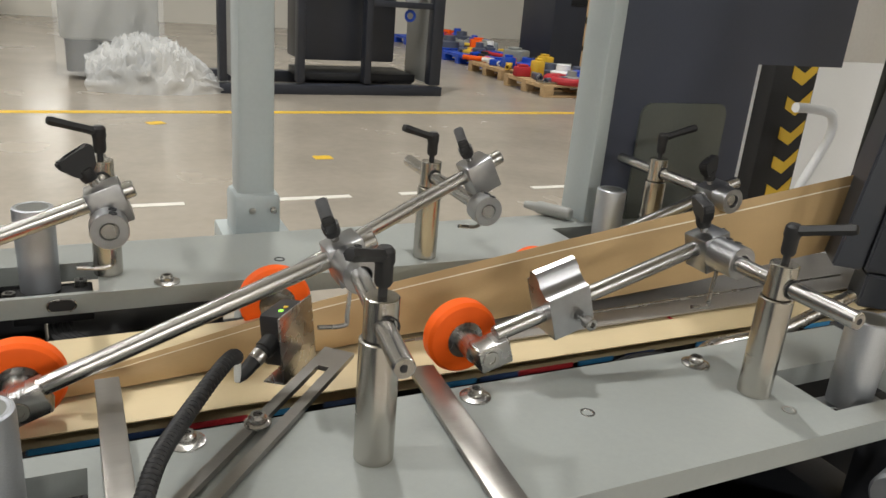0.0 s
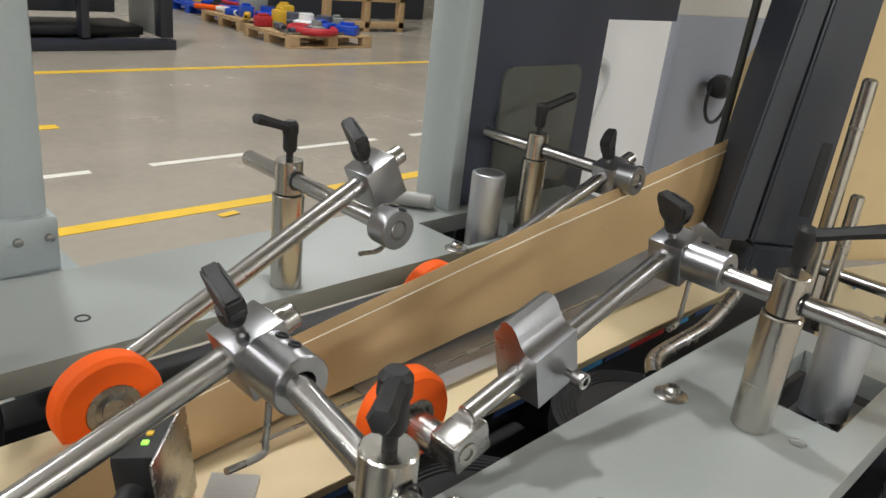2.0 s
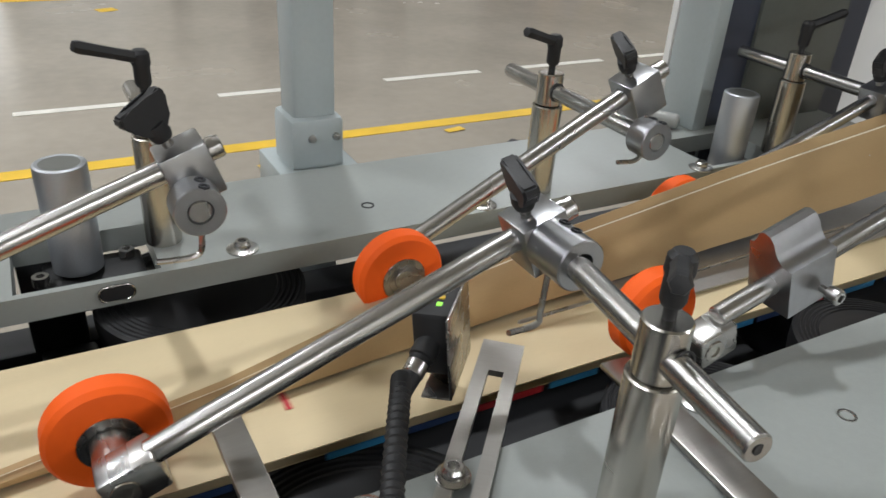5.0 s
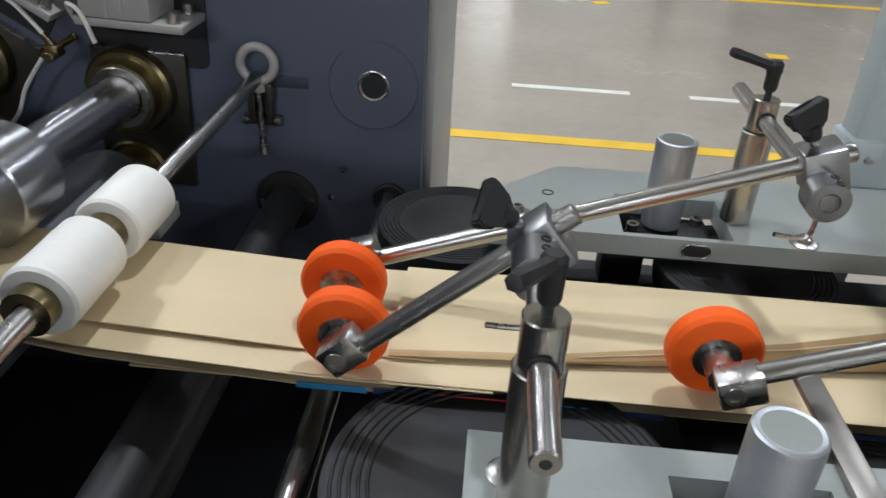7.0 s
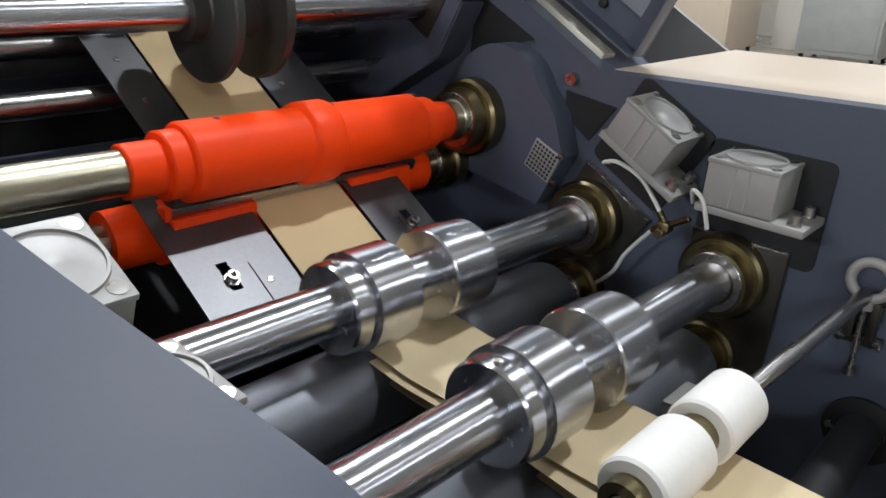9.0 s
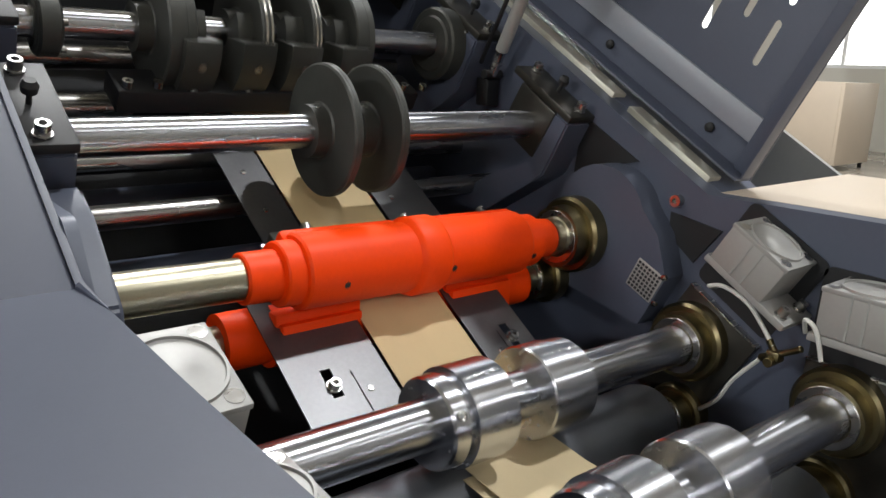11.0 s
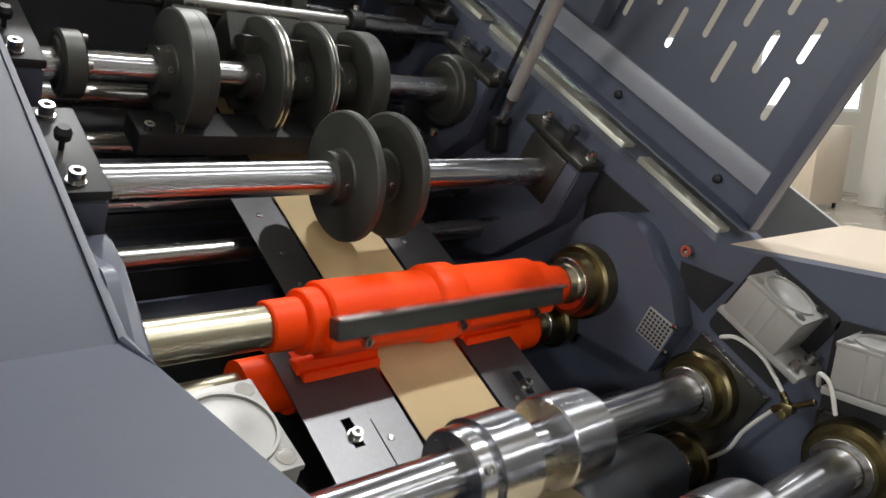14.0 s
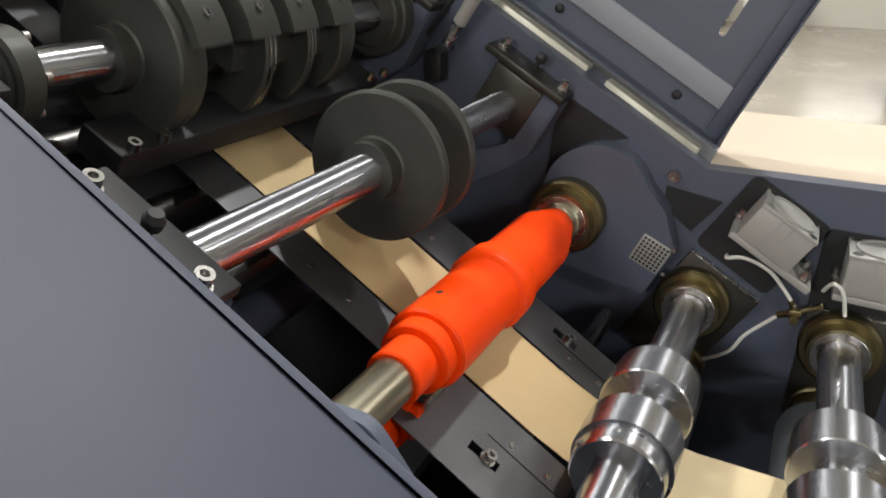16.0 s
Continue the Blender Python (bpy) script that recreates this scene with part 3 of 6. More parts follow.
def column():
    t = thing("column", (.208, 1.155, 0), "light grey square steel column bolted to the bed", "column")
    bm = bmesh.new()
    span(bm, (-.0265, -.0265, .25), (.0265, .0265, 2.6), bev=.007)
    part("shaft", bm, FRAME_GREY, t)
    bm = bmesh.new()
    span(bm, (-.034, -.036, .84), (.034, .034, .958), bev=.009)
    part("foot", bm, FRAME_GREY, t)
    bm = bmesh.new()
    span(bm, (-.05, -.1, .84), (.05, .05, .8965), bev=.003)
    part("bracket", bm, FRAME_GREY, t)
    for x in (-.008, .022):
        bm = bmesh.new()
        lathe(bm, (x, -.036, .934), (x, -.05, .934), [(0, 0), (0, .005), (.004, .0045), (.005, 0)], 14)
        part("bolt", bm, STEEL_Y, t)


column()


def adjusting_pin(x, y, top, deep):
    t = thing("adjusting_pin", (x, y, .9), "knurled aluminium adjusting knob standing in a cut-out", "knob", "knurled knobs")
    bm = bmesh.new()
    h = top - .9
    lathe(bm, (0, 0, 0), (0, 0, 1), [(0, 0), (0, .0212), (h - .004, .0218), (h - .001, .0212), (h, .0195), (h - .0006, .016), (h - .0006, 0)], 48)
    part("grip", bm, KNURL, t)
    bm = bmesh.new()
    lathe(bm, (0, 0, h - .0005), (0, 0, 1), [(0, 0), (0, .0192), (.0005, .0188), (-.0004, .0178), (-.0004, 0)], 40)
    part("end_face", bm, PIN_TOP, t)
    bm = bmesh.new()
    box(bm, (.012, 0, -.02), (.085, .05, .03), bev=.003)
    part("slide_block", bm, BLACK if y > .8 else ALU, t)
    for dx, dy in ((-.032, -.012), (.042, .012)):
        bm = bmesh.new()
        lathe(bm, (dx, dy, -.006), (dx, dy, 1), [(0, 0), (0, .007), (.009, .007), (.009, .0035), (.004, .003), (.004, 0)], 20)
        part("bolt", bm, STEEL_Y, t)


for px_, py_, pt_ in ((-.088, .537, 1.0), (.678, .483, .995), (-.073, .972, 1.0), (.694, .932, 1.0)):
    adjusting_pin(px_, py_, pt_, .9)


# ---- posts, cross rods and pressure arms ----
def lever_handle(parent, z, turn):
    """Black clamping lever on a post top."""
    m = pose(0, 0, z, 0, 0, turn)
    bm = bmesh.new()
    lathe(bm, m @ Vector((0, 0, .0)), m @ Vector((0, 0, 1)), [(0, 0), (0, .0035), (.008, .0035), (.008, .0055), (.011, .0068), (.024, .0068), (.027, .0078), (.035, .0074), (.038, .005), (.038, 0)], 22)
    p0, p1 = m @ Vector((0, 0, .031)), m @ Vector((-.050, 0, .047))
    lathe(bm, p0, p1, [(0, .0056), (.02, .0050), (.040, .0052), (.050, .0056), (.054, .0045), (.055, 0)], 6)
    return part("lever", bm, BLACK, parent, "black plastic clamping lever")


def clamp_post(x, y, top, turn, ya, yb, zr, skew=0.0):
    t = thing("clamp_post", (x, y, .92), "brushed steel clamping post with a cross rod", "clamp post", "clamp posts")
    h = top - .92
    bm = bmesh.new()
    rod(bm, (0, 0, 0), (0, 0, h - .034), .0158, 36)
    part("post", bm, STEEL, t)
    bm = bmesh.new()
    rod(bm, (0, 0, h - .0335), (0, 0, h), .0133, 32)
    part("collar", bm, STEEL, t)
    bm = bmesh.new()
    lathe(bm, (0, 0, zr - .92), (0, -.0146 if y < .8 else -.0146, zr - .92), [(.0125, .0082), (.0146, .0096), (.0146, .0082)], 22)
    part("slot_rim", bm, DARK, t)
    bm = bmesh.new()
    rod(bm, ((ya - y) * skew, ya - y, zr - .92), ((yb - y) * skew, yb - y, zr - .92), .008, 26)
    part("cross_rod", bm, ROD, t)
    bm = bmesh.new()
    e = ya - y if y < .8 else yb - y
    lathe(bm, (e * skew, e, zr - .92), (e * skew, e + (-1 if y < .8 else 1), zr - .92), [(0, 0), (.0003, .0018), (.0003, .003), (0, .0032)], 12)
    part("centre_mark", bm, DARK, t)
    lever_handle(t, h, turn)


WHEELS = []


def wing_knob(bm, m):
    """Black wing screw: a flat two-lobed grip on a round neck."""
    lathe(bm, m @ Vector((0, 0, .006)), m @ Vector((0, 0, 1)), [(0, 0), (0, .0065), (.004, .0078), (.012, .0078), (.014, 0)], 18)
    t = bmesh.new()
    prism(t, [(-.0075, .012), (.0075, .012), (.0105, .019), (.0185, .030), (.0165, .0365), (.006, .0345), (-.006, .0345), (-.0165, .0365), (-.0185, .030), (-.0105, .019)], pose(0, .0055, 0, 90), .011)
    bmesh.ops.bevel(t, geom=t.edges[:], offset=.0016, segments=2, affect="EDGES")
    keep = {v: bm.verts.new(m @ v.co) for v in t.verts}
    for f in t.faces:
        bm.faces.new([keep[v] for v in f.verts])
    t.free()


def pressure_arm(lo, hi, y, cx, zr, near, knob_tilt, knob_turn, wheel, hook=True):
    """A rod arm with a clamp at its upper end and an orange wheel at its lower end."""
    lo, hi = Vector((lo[0], y, lo[1])), Vector((hi[0], y, hi[1]))
    t = thing("pressure_arm", hi, "steel arm with clamp and orange pressure wheel on the paper", "pressure arm", "pressure arms")
    inv = Matrix.Translation(-hi)
    d = (hi - lo).normalized()
    slope = math.degrees(math.atan2(d.z, d.x))
    side = 1 if near else -1
    bm = bmesh.new()
    rod(bm, inv @ lo, inv @ hi, .008, 28)
    part("arm_rod", bm, ROD, t)
    # clamp on the arm above the cross rod
    k = (cx - lo.x) / d.x
    c = inv @ (lo + d * k)
    m = Matrix.Translation(c) @ pose(0, 0, 0, 0, -slope, 0)
    bm = bmesh.new()
    box(bm, (0, 0, -.006), (.033, .032, .038), m, bev=.0015)
    clamp = part("clamp_block", bm, ALU, t, "milled aluminium clamp block")
    bm = bmesh.new()
    rc = inv @ Vector((cx, y, zr))
    pipe(bm, rc + Vector((0, -.016, 0)), rc + Vector((0, -.05 if near else -.038, 0)), .0172, .0079, 36)
    part("clamp_collar", bm, ALU, t)
    for yy in (-.024, -.036):
        bm = bmesh.new()
        q = rc + Vector((.004, yy, .0165))
        lathe(bm, q, q + Vector((.2, 0, 1)), [(0, .0038), (.0012, .0036), (.0012, .0022), (-.002, .002), (-.002, 0)], 14)
        part("grub_screw", bm, DARK, t)
    bm = bmesh.new()
    lathe(bm, m @ Vector((.018, 0, .004)), m @ Vector((1, 0, .004)), [(0, 0), (0, .005), (.005, .005), (.0055, .0026), (.0055, 0)], 16)
    part("set_screw", bm, STEEL_Y, t)
    bm = bmesh.new()
    kn = m @ pose(-.004, 0, .015, 0, knob_tilt, knob_turn)
    lathe(bm, kn.translation, kn @ Vector((0, 0, 1)), [(0, 0), (0, .004), (.008, .004), (.008, 0)], 12)
    part("screw", bm, STEEL_Y, t)
    bm = bmesh.new()
    wing_knob(bm, kn)
    part("wing_knob", bm, BLACK, t, "black plastic wing knob")
    if hook:
        bm = bmesh.new()
        s = -1 if near else 1
        q = m.translation
        tube(bm, smooth_path([q + Vector((.0, -.02, -.02)), q + Vector((.002 * s, -.02, -.052)), q + Vector((-.004, -.02, -.062)), q + Vector((-.03, -.026, -.058))], 5), .0022, 8)
        part("spring_hook", bm, STEEL_Y, t, "bent steel wire hook")
    # wheel fork block and wheel
    wc = inv @ Vector((wheel[0], wheel[1], wheel[2]))
    hb = Vector((wc.x + .004, (inv @ lo).y, wc.z + .004))
    hm = Matrix.Translation(hb) @ pose(0, 0, 0, 0, -slope, 0)
    bm = bmesh.new()
    box(bm, (.004, 0, 0), (.034, .024, .026), hm, bev=.0025)
    part("hub_block", bm, STEEL_Y, t)
    bm = bmesh.new()
    lathe(bm, hm @ Vector((-.002, -.012, 0)), hm @ Vector((-.002, -1, 0)), [(0, 0), (.0002, .0085), (.0012, .008), (.0012, .0045), (-.002, .004), (-.002, 0)], 20)
    part("axle_bolt", bm, STEEL, t)
    R, hw = .0375, .0125
    w = thing("wheel", Matrix.Translation(wc), "", "")
    for key in list(w.keys()):
        del w[key]
    w.parent = t
    bm = bmesh.new()
    lathe(bm, (0, -hw, 0), (0, hw, 0), [(0, .019), (0, R - .009), (.002, R - .003), (.006, R), (2 * hw - .006, R), (2 * hw - .002, R - .003), (2 * hw, R - .009), (2 * hw, .019)], 56)
    tyre = part("tyre", bm, ORANGE, w, "orange polyurethane tyre")
    bm = bmesh.new()
    lathe(bm, (0, -hw - .001, 0), (0, hw + .001, 0), [(0, 0), (0, .008), (.001, .0085), (.0015, .013), (.0006, .0135), (.0006, .0185), (.0015, .019), (2 * hw + .0005, .019), (2 * hw + .0014, .0185), (2 * hw + .002, 0)], 40)
    part("bearing", bm, STEEL_Y, w, "steel ball bearing hub")
    WHEELS.append((w, R))
    bm = bmesh.new()
    a, b = sorted((wc.y - side * hw, hb.y + side * .011))
    lathe(bm, (wc.x, a, wc.z), (wc.x, b, wc.z), [(0, 0), (0, .012), (b - a, .012), (b - a, 0)], 24)
    part("spacer", bm, STEEL_Y, t)
    return t


clamp_post(-.232, .536, 1.064, 65, .456, .625, 1.037)
clamp_post(.173, .520, 1.058, 42, .448, .64, 1.038, .145)
clamp_post(.562, .504, 1.056, 110, .42, .585, 1.035)
clamp_post(.0, .955, 1.056, 18, .762, 1.045, 1.036)
clamp_post(.391, .925, 1.052, 20, .762, 1.0, 1.034)
clamp_post(.756, .912, 1.050, 170, .762, 1.0, 1.030)

pressure_arm((-.352, .937), (-.208, 1.062), .66, -.232, 1.037, True, -20, 55, (-.374, .695, .923))
pressure_arm((-.062, .945), (.216, 1.0515), .655, .188, 1.038, True, -12, 80, (-.079, .703, .929))
pressure_arm((.322, .966), (.588, 1.046), .605, .566, 1.035, True, 0, 70, (.312, .655, .943))
pressure_arm((-.375, .924), (.025, 1.066), .80, .0, 1.036, False, -10, 20, (-.387, .760, .926))
pressure_arm((.15, .948), (.42, 1.088), .80, .391, 1.034, False, -8, 70, (.157, .79, .940))
pressure_arm((.482, .936), (.80, 1.043), .80, .760, 1.028, False, 0, 20, (.490, .812, .928))


def cam_block():
    """Aluminium block drilled for the arm, with a rounded ridge along its top."""
    x = .394
    slope = math.atan2(1.046 - .966, .588 - .322)
    z = .966 + (x - .322) * math.tan(slope)
    t = thing("cam_block", pose(x, .605, z, 0, -math.degrees(slope), 0), "milled aluminium stop block clamped on an arm", "stop block")
    outline = [(v * .9, w * .9) for v, w in [(-.020, -.024), (-.020, .024), (-.014, .0245), (-.0085, .0275), (-.0045, .0335), (-.0015, .0425), (.0025, .0475), (.0085, .049), (.0135, .0465), (.0155, .040), (.018, .036), (.0225, .0345), (.0225, -.024)]]
    bm = bmesh.new()
    prism(bm, outline, Matrix.Translation((-.0225, 0, 0)) @ Matrix(((0, 0, 1, 0), (1, 0, 0, 0), (0, 1, 0, 0), (0, 0, 0, 1))), .045)
    bmesh.ops.bevel(bm, geom=[e for e in bm.edges if e.calc_face_angle(0) > .8], offset=.0009, segments=2, affect="EDGES")
    part("block", bm, ALU, t)
    bm = bmesh.new()
    lathe(bm, (.010, -.018, -.010), (.010, -1, -.010), [(0, 0), (0, .003), (.007, .003), (.007, .0062), (.016, .0062), (.017, .0055), (.017, .0031), (.012, .0028), (.012, 0)], 22)
    part("bolt", bm, STEEL_Y, t)


cam_block()


# ---- brackets, straps and the sensor ----
def straps():
    def strap(name, a, b, w, z0, z1, label, slot=None):
        a, b = Vector((*a, 0)), Vector((*b, 0))
        ang = math.degrees(math.atan2(b.y - a.y, b.x - a.x))
        L = (b - a).length
        t = thing(name, pose(a.x, a.y, 0, 0, 0, ang), label, "bracket")
        bm = bmesh.new()
        if slot:
            s0, s1, sw = slot
            grid_plate(bm, (0, s0, s1, L), (-w / 2, -sw / 2, sw / 2, w / 2), z0, z1, [(1, 1)])
        else:
            span(bm, (0, -w / 2, z0), (L, w / 2, z1), bev=.0012)
        part("bar", bm, STRAP, t)
        return t
    strap("strap_bracket", (-.008, .44), (-.012, .69), .020, .9215, .9275, "flat steel strap laid over the plate edge")
    strap("strap_bracket", (.247, .42), (.262, .635), .026, .9215, .9265, "flat steel strap laid over the plate edge")
    strap("slotted_bracket", (.000, .462), (.197, .686), .031, .9215, .9265, "slotted flat steel sensor bracket", (.055, .262, .011))
    ob = socket_bolt((.096, .583, .9265), None, .0075, .011, "bright steel socket-head bolt with washer")
    t = thing("photo_sensor", (.152, .684, .883), "black photoelectric sensor on an angled steel bracket", "sensor")
    m = pose(0, 0, 0, 0, -6, -42)
    bm = bmesh.new()
    box(bm, (-.006, .004, .066), (.028, .046, .052), m, bev=.005)
    part("housing", bm, BLACK, t)
    bm = bmesh.new()
    span(bm, (.0085, -.032, .030), (.0105, .032, .096), m, bev=.001)
    span(bm, (-.012, -.032, .030), (.0105, .032, .032), m, bev=.001)
    part("mount_plate", bm, STEEL_Y, t, "bent steel mounting plate")
    for k, mat in ((0, LED), (1, YELLOW)):
        bm = bmesh.new()
        box(bm, (-.002, -.006 + k * .009, .0925), (.004, .004, .0014), m, bev=.0004)
        part("led", bm, mat, t)
    bm = bmesh.new()
    p = m @ Vector((-.008, -.014, .066))
    q = m @ Vector((-.020, -.060, .046))
    lathe(bm, p, q, [(0, 0), (0, .0095), (.014, .0095), (.015, .008), (.019, .008)], 20)
    part("socket", bm, BLACK, t)
    bm = bmesh.new()
    lathe(bm, p + (q - p).normalized() * .018, q, [(0, 0), (0, .0078), (.010, .0078), (.011, .007), (.011, 0)], 20)
    part("plug_nut", bm, STEEL_Y, t, "bright connector nut")
    bm = bmesh.new()
    lathe(bm, p + (q - p).normalized() * .0285, q, [(0, 0), (0, .0072), (.016, .0062), (.023, .004), (.023, 0)], 18)
    part("plug", bm, BLACK, t)
    t2 = thing("sensor_cable", (0, 0, 0), "black corrugated cable conduit hanging over the plate", "cable")
    w = Vector((.152, .684, .883))
    start = w + q
    line = smooth_path([start, Vector((.086, .636, .961)), Vector((.038, .546, .968)), Vector((.008, .482, .966)), Vector((-.010, .42, .935)), Vector((-.016, .392, .86)), Vector((-.016, .385, .76)), Vector((-.01, .38, .6))], 34)
    bm = bmesh.new()
    tube(bm, line[:30], .0032, 10)
    part("wire", bm, HOSE_WHITE, t2)
    bm = bmesh.new()
    pts = line[26:]
    rings = []
    for i, p in enumerate(pts):
        d = (pts[min(i + 1, len(pts) - 1)] - pts[max(i - 1, 0)]).normalized()
        qm = d.to_track_quat("Z", "Y").to_matrix()
        r = .0068 if i % 2 else .0056
        rings.append([bm.verts.new(p + qm @ Vector((r * math.cos(a * math.tau / 12), r * math.sin(a * math.tau / 12), 0))) for a in range(12)])
    for a, b in zip(rings, rings[1:]):
        off = min(range(12), key=lambda o: (a[0].co - b[o].co).length)
        for k in range(12):
            bm.faces.new((a[k], a[(k + 1) % 12], b[(k + 1 + off) % 12], b[(k + off) % 12]))
    part("conduit", bm, BLACK, t2)


straps()


# ---- paper ----
LENGTH, SPEED = .375, 1.173
PROFILE = [(1.30, .888), (-.40, .888), (-.60, .898), (-.75, .903), (-.90, .908), (-.965, .918), (-1.01, .935), (-1.08, .974), (-1.75, 1.408)]


def path_z(x):
    for (xa, za), (xb, zb) in zip(PROFILE, PROFILE[1:]):
        if xb <= x <= xa:
            return za + (zb - za) * (x - xa) / (xb - xa)
    return PROFILE[-1][1]


def ramp(x, pts):
    if x <= pts[0][0]:
        return pts[0][1]
    for (xa, a), (xb, b) in zip(pts, pts[1:]):
        if x <= xb:
            s = (x - xa) / (xb - xa)
            return a + (b - a) * s
    return pts[-1][1]


def paper():
    # folded tube running up through the rollers
    bm = bmesh.new()
    rows = []
    x = -.30
    while x > -1.75:
        z = path_z(x)
        rows.append([(x, .708, z), (x, .745, z + .0012), (x, .78, z + .0016), (x, .845, z)])
        x -= .02
    t = thing("paper_tube", (0, 0, 0), "folded flat kraft paper tube running through the rollers", "paper web")
    # one paper in two tones: lit on the flat run, shaded on the rise
    flat = [r for r in rows if r[0][0] > -1.0]
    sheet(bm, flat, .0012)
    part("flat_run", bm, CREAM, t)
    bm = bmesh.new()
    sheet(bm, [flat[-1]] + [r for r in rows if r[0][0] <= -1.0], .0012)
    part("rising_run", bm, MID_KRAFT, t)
    # upright side panel folding down towards the rollers
    xs = [1.02 - .02 * i for i in range(69)]
    by = [(-.34, .712), (-.2, .72), (0, .738), (.12, .752), (.3, .768), (.5, .775), (1.2, .775)]
    bz = [(-.34, .889), (0, .889), (.2, .889), (.4, .892), (.57, .901), (.73, .911), (.92, .93), (1.2, .955)]
    ty = [(-.34, .712), (-.2, .722), (0, .748), (.12, .764), (.3, .778), (.5, .78), (1.2, .775)]
    tz = [(-.34, .892), (-.2, .895), (0, .909), (.12, .928), (.2, .942), (.3, .954), (.45, .976), (.6, .998), (.78, 1.022), (1.0, 1.052), (1.2, 1.08)]
    bm = bmesh.new()
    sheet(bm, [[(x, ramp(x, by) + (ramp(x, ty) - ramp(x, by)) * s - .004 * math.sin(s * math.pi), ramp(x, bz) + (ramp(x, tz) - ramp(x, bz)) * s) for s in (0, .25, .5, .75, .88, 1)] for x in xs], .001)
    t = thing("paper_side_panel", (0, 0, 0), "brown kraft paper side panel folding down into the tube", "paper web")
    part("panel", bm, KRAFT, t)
    bm = bmesh.new()
    sheet(bm, [[(x, ramp(x, by) + (ramp(x, ty) - ramp(x, by)) * s - .0024 - .004 * math.sin(s * math.pi), ramp(x, bz) + (ramp(x, tz) - ramp(x, bz)) * s) for s in (.872, .888)] for x in xs[:61]], .0006)
    part("crease", bm, CREASE, t, "pale crease line")
    bm = bmesh.new()
    sheet(bm, [[(x, ramp(x, ty), ramp(x, tz)), (x, ramp(x, ty) * .5 + .4225, ramp(x, tz) * .5 + .446 + .003), (x, .845, .893)] for x in xs if x < .75], .001)
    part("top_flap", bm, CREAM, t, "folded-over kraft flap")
    # still lower layers past the last arm, then the moving lower web with its register marks
    for nm, lab, drop, ya in (("paper_ply", "lower ply of the kraft tube before the press rings", .0055, .680), ("paper_ply", "folded under ply of the kraft tube", .0235, .690)):
        bm = bmesh.new()
        xs2 = [-.25 - .02 * i for i in range(39)]
        sheet(bm, [[(x, ya + .018 * ramp(-x, [(.60, 0), (.75, 1)]), path_z(x) - drop), (x, .80, path_z(x) - drop)] for x in xs2], .001)
        solid(nm, bm, CREAM, lab, "paper web", "paper plies")
    web = thing("paper_web", (0, 0, 0), "pale kraft lower web with red register marks, running", "paper web")
    bm = bmesh.new()
    sheet(bm, [[(1.55 - .05 * i, .682, .884), (1.55 - .05 * i, .70, .8853), (1.55 - .05 * i, .80, .8855)] for i in range(42)], .001)
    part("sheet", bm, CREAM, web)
    bm = bmesh.new()
    sheet(bm, [[(1.55 - .05 * i, .692, .866), (1.55 - .05 * i, .80, .866)] for i in range(44)], .001)
    part("under_sheet", bm, CREAM, web)
    x0 = .656
    for k in range(-3, 3):
        x = x0 + k * LENGTH
        if not -.80 < x < 1.2:
            continue
        if x > -.48:
            bm = bmesh.new()
            box(bm, (x, .738, .8862), (.0045, .026, .0006), bev=0)
            part("register_mark", bm, PRINT_RED, web, "red register mark")
        for dx, w, mat in ((.045, .06, PRINT_BLUE), (.105, .05, PRINT_NAVY), (.165, .075, PRINT_RED), (.235, .05, PRINT_BLUE), (.30, .045, PRINT_NAVY)):
            if x + dx < -.58:
                continue
            bm = bmesh.new()
            box(bm, (x + dx, .6896, .8645), (w, .0014, .0062), bev=.0004)
            part("print_patch", bm, mat, web)
    # steel tongue inside the tube
    bm = bmesh.new()
    sheet(bm, [[(x, .722 + .02 * max(0, x - .4), .8905), (x, .79, .8905), (x, .86, .8925)] for x in (.36, .5, .7, .9, 1.1)], .0015)
    solid("former_tongue", bm, TONGUE, "thin steel former tongue inside the paper", "former plate")
    bm = bmesh.new()
    rod(bm, (.25, .742, .895), (1.0, .752, .905), .0018, 10)
    solid("guide_wire", bm, STEEL_Y, "thin steel guide rod along the fold", "guide rod")
    return web


WEB = paper()


# ---- roller section: side walls and covers ----
BX, BZ, RISE = -.975, 1.183, math.tan(radians(31))


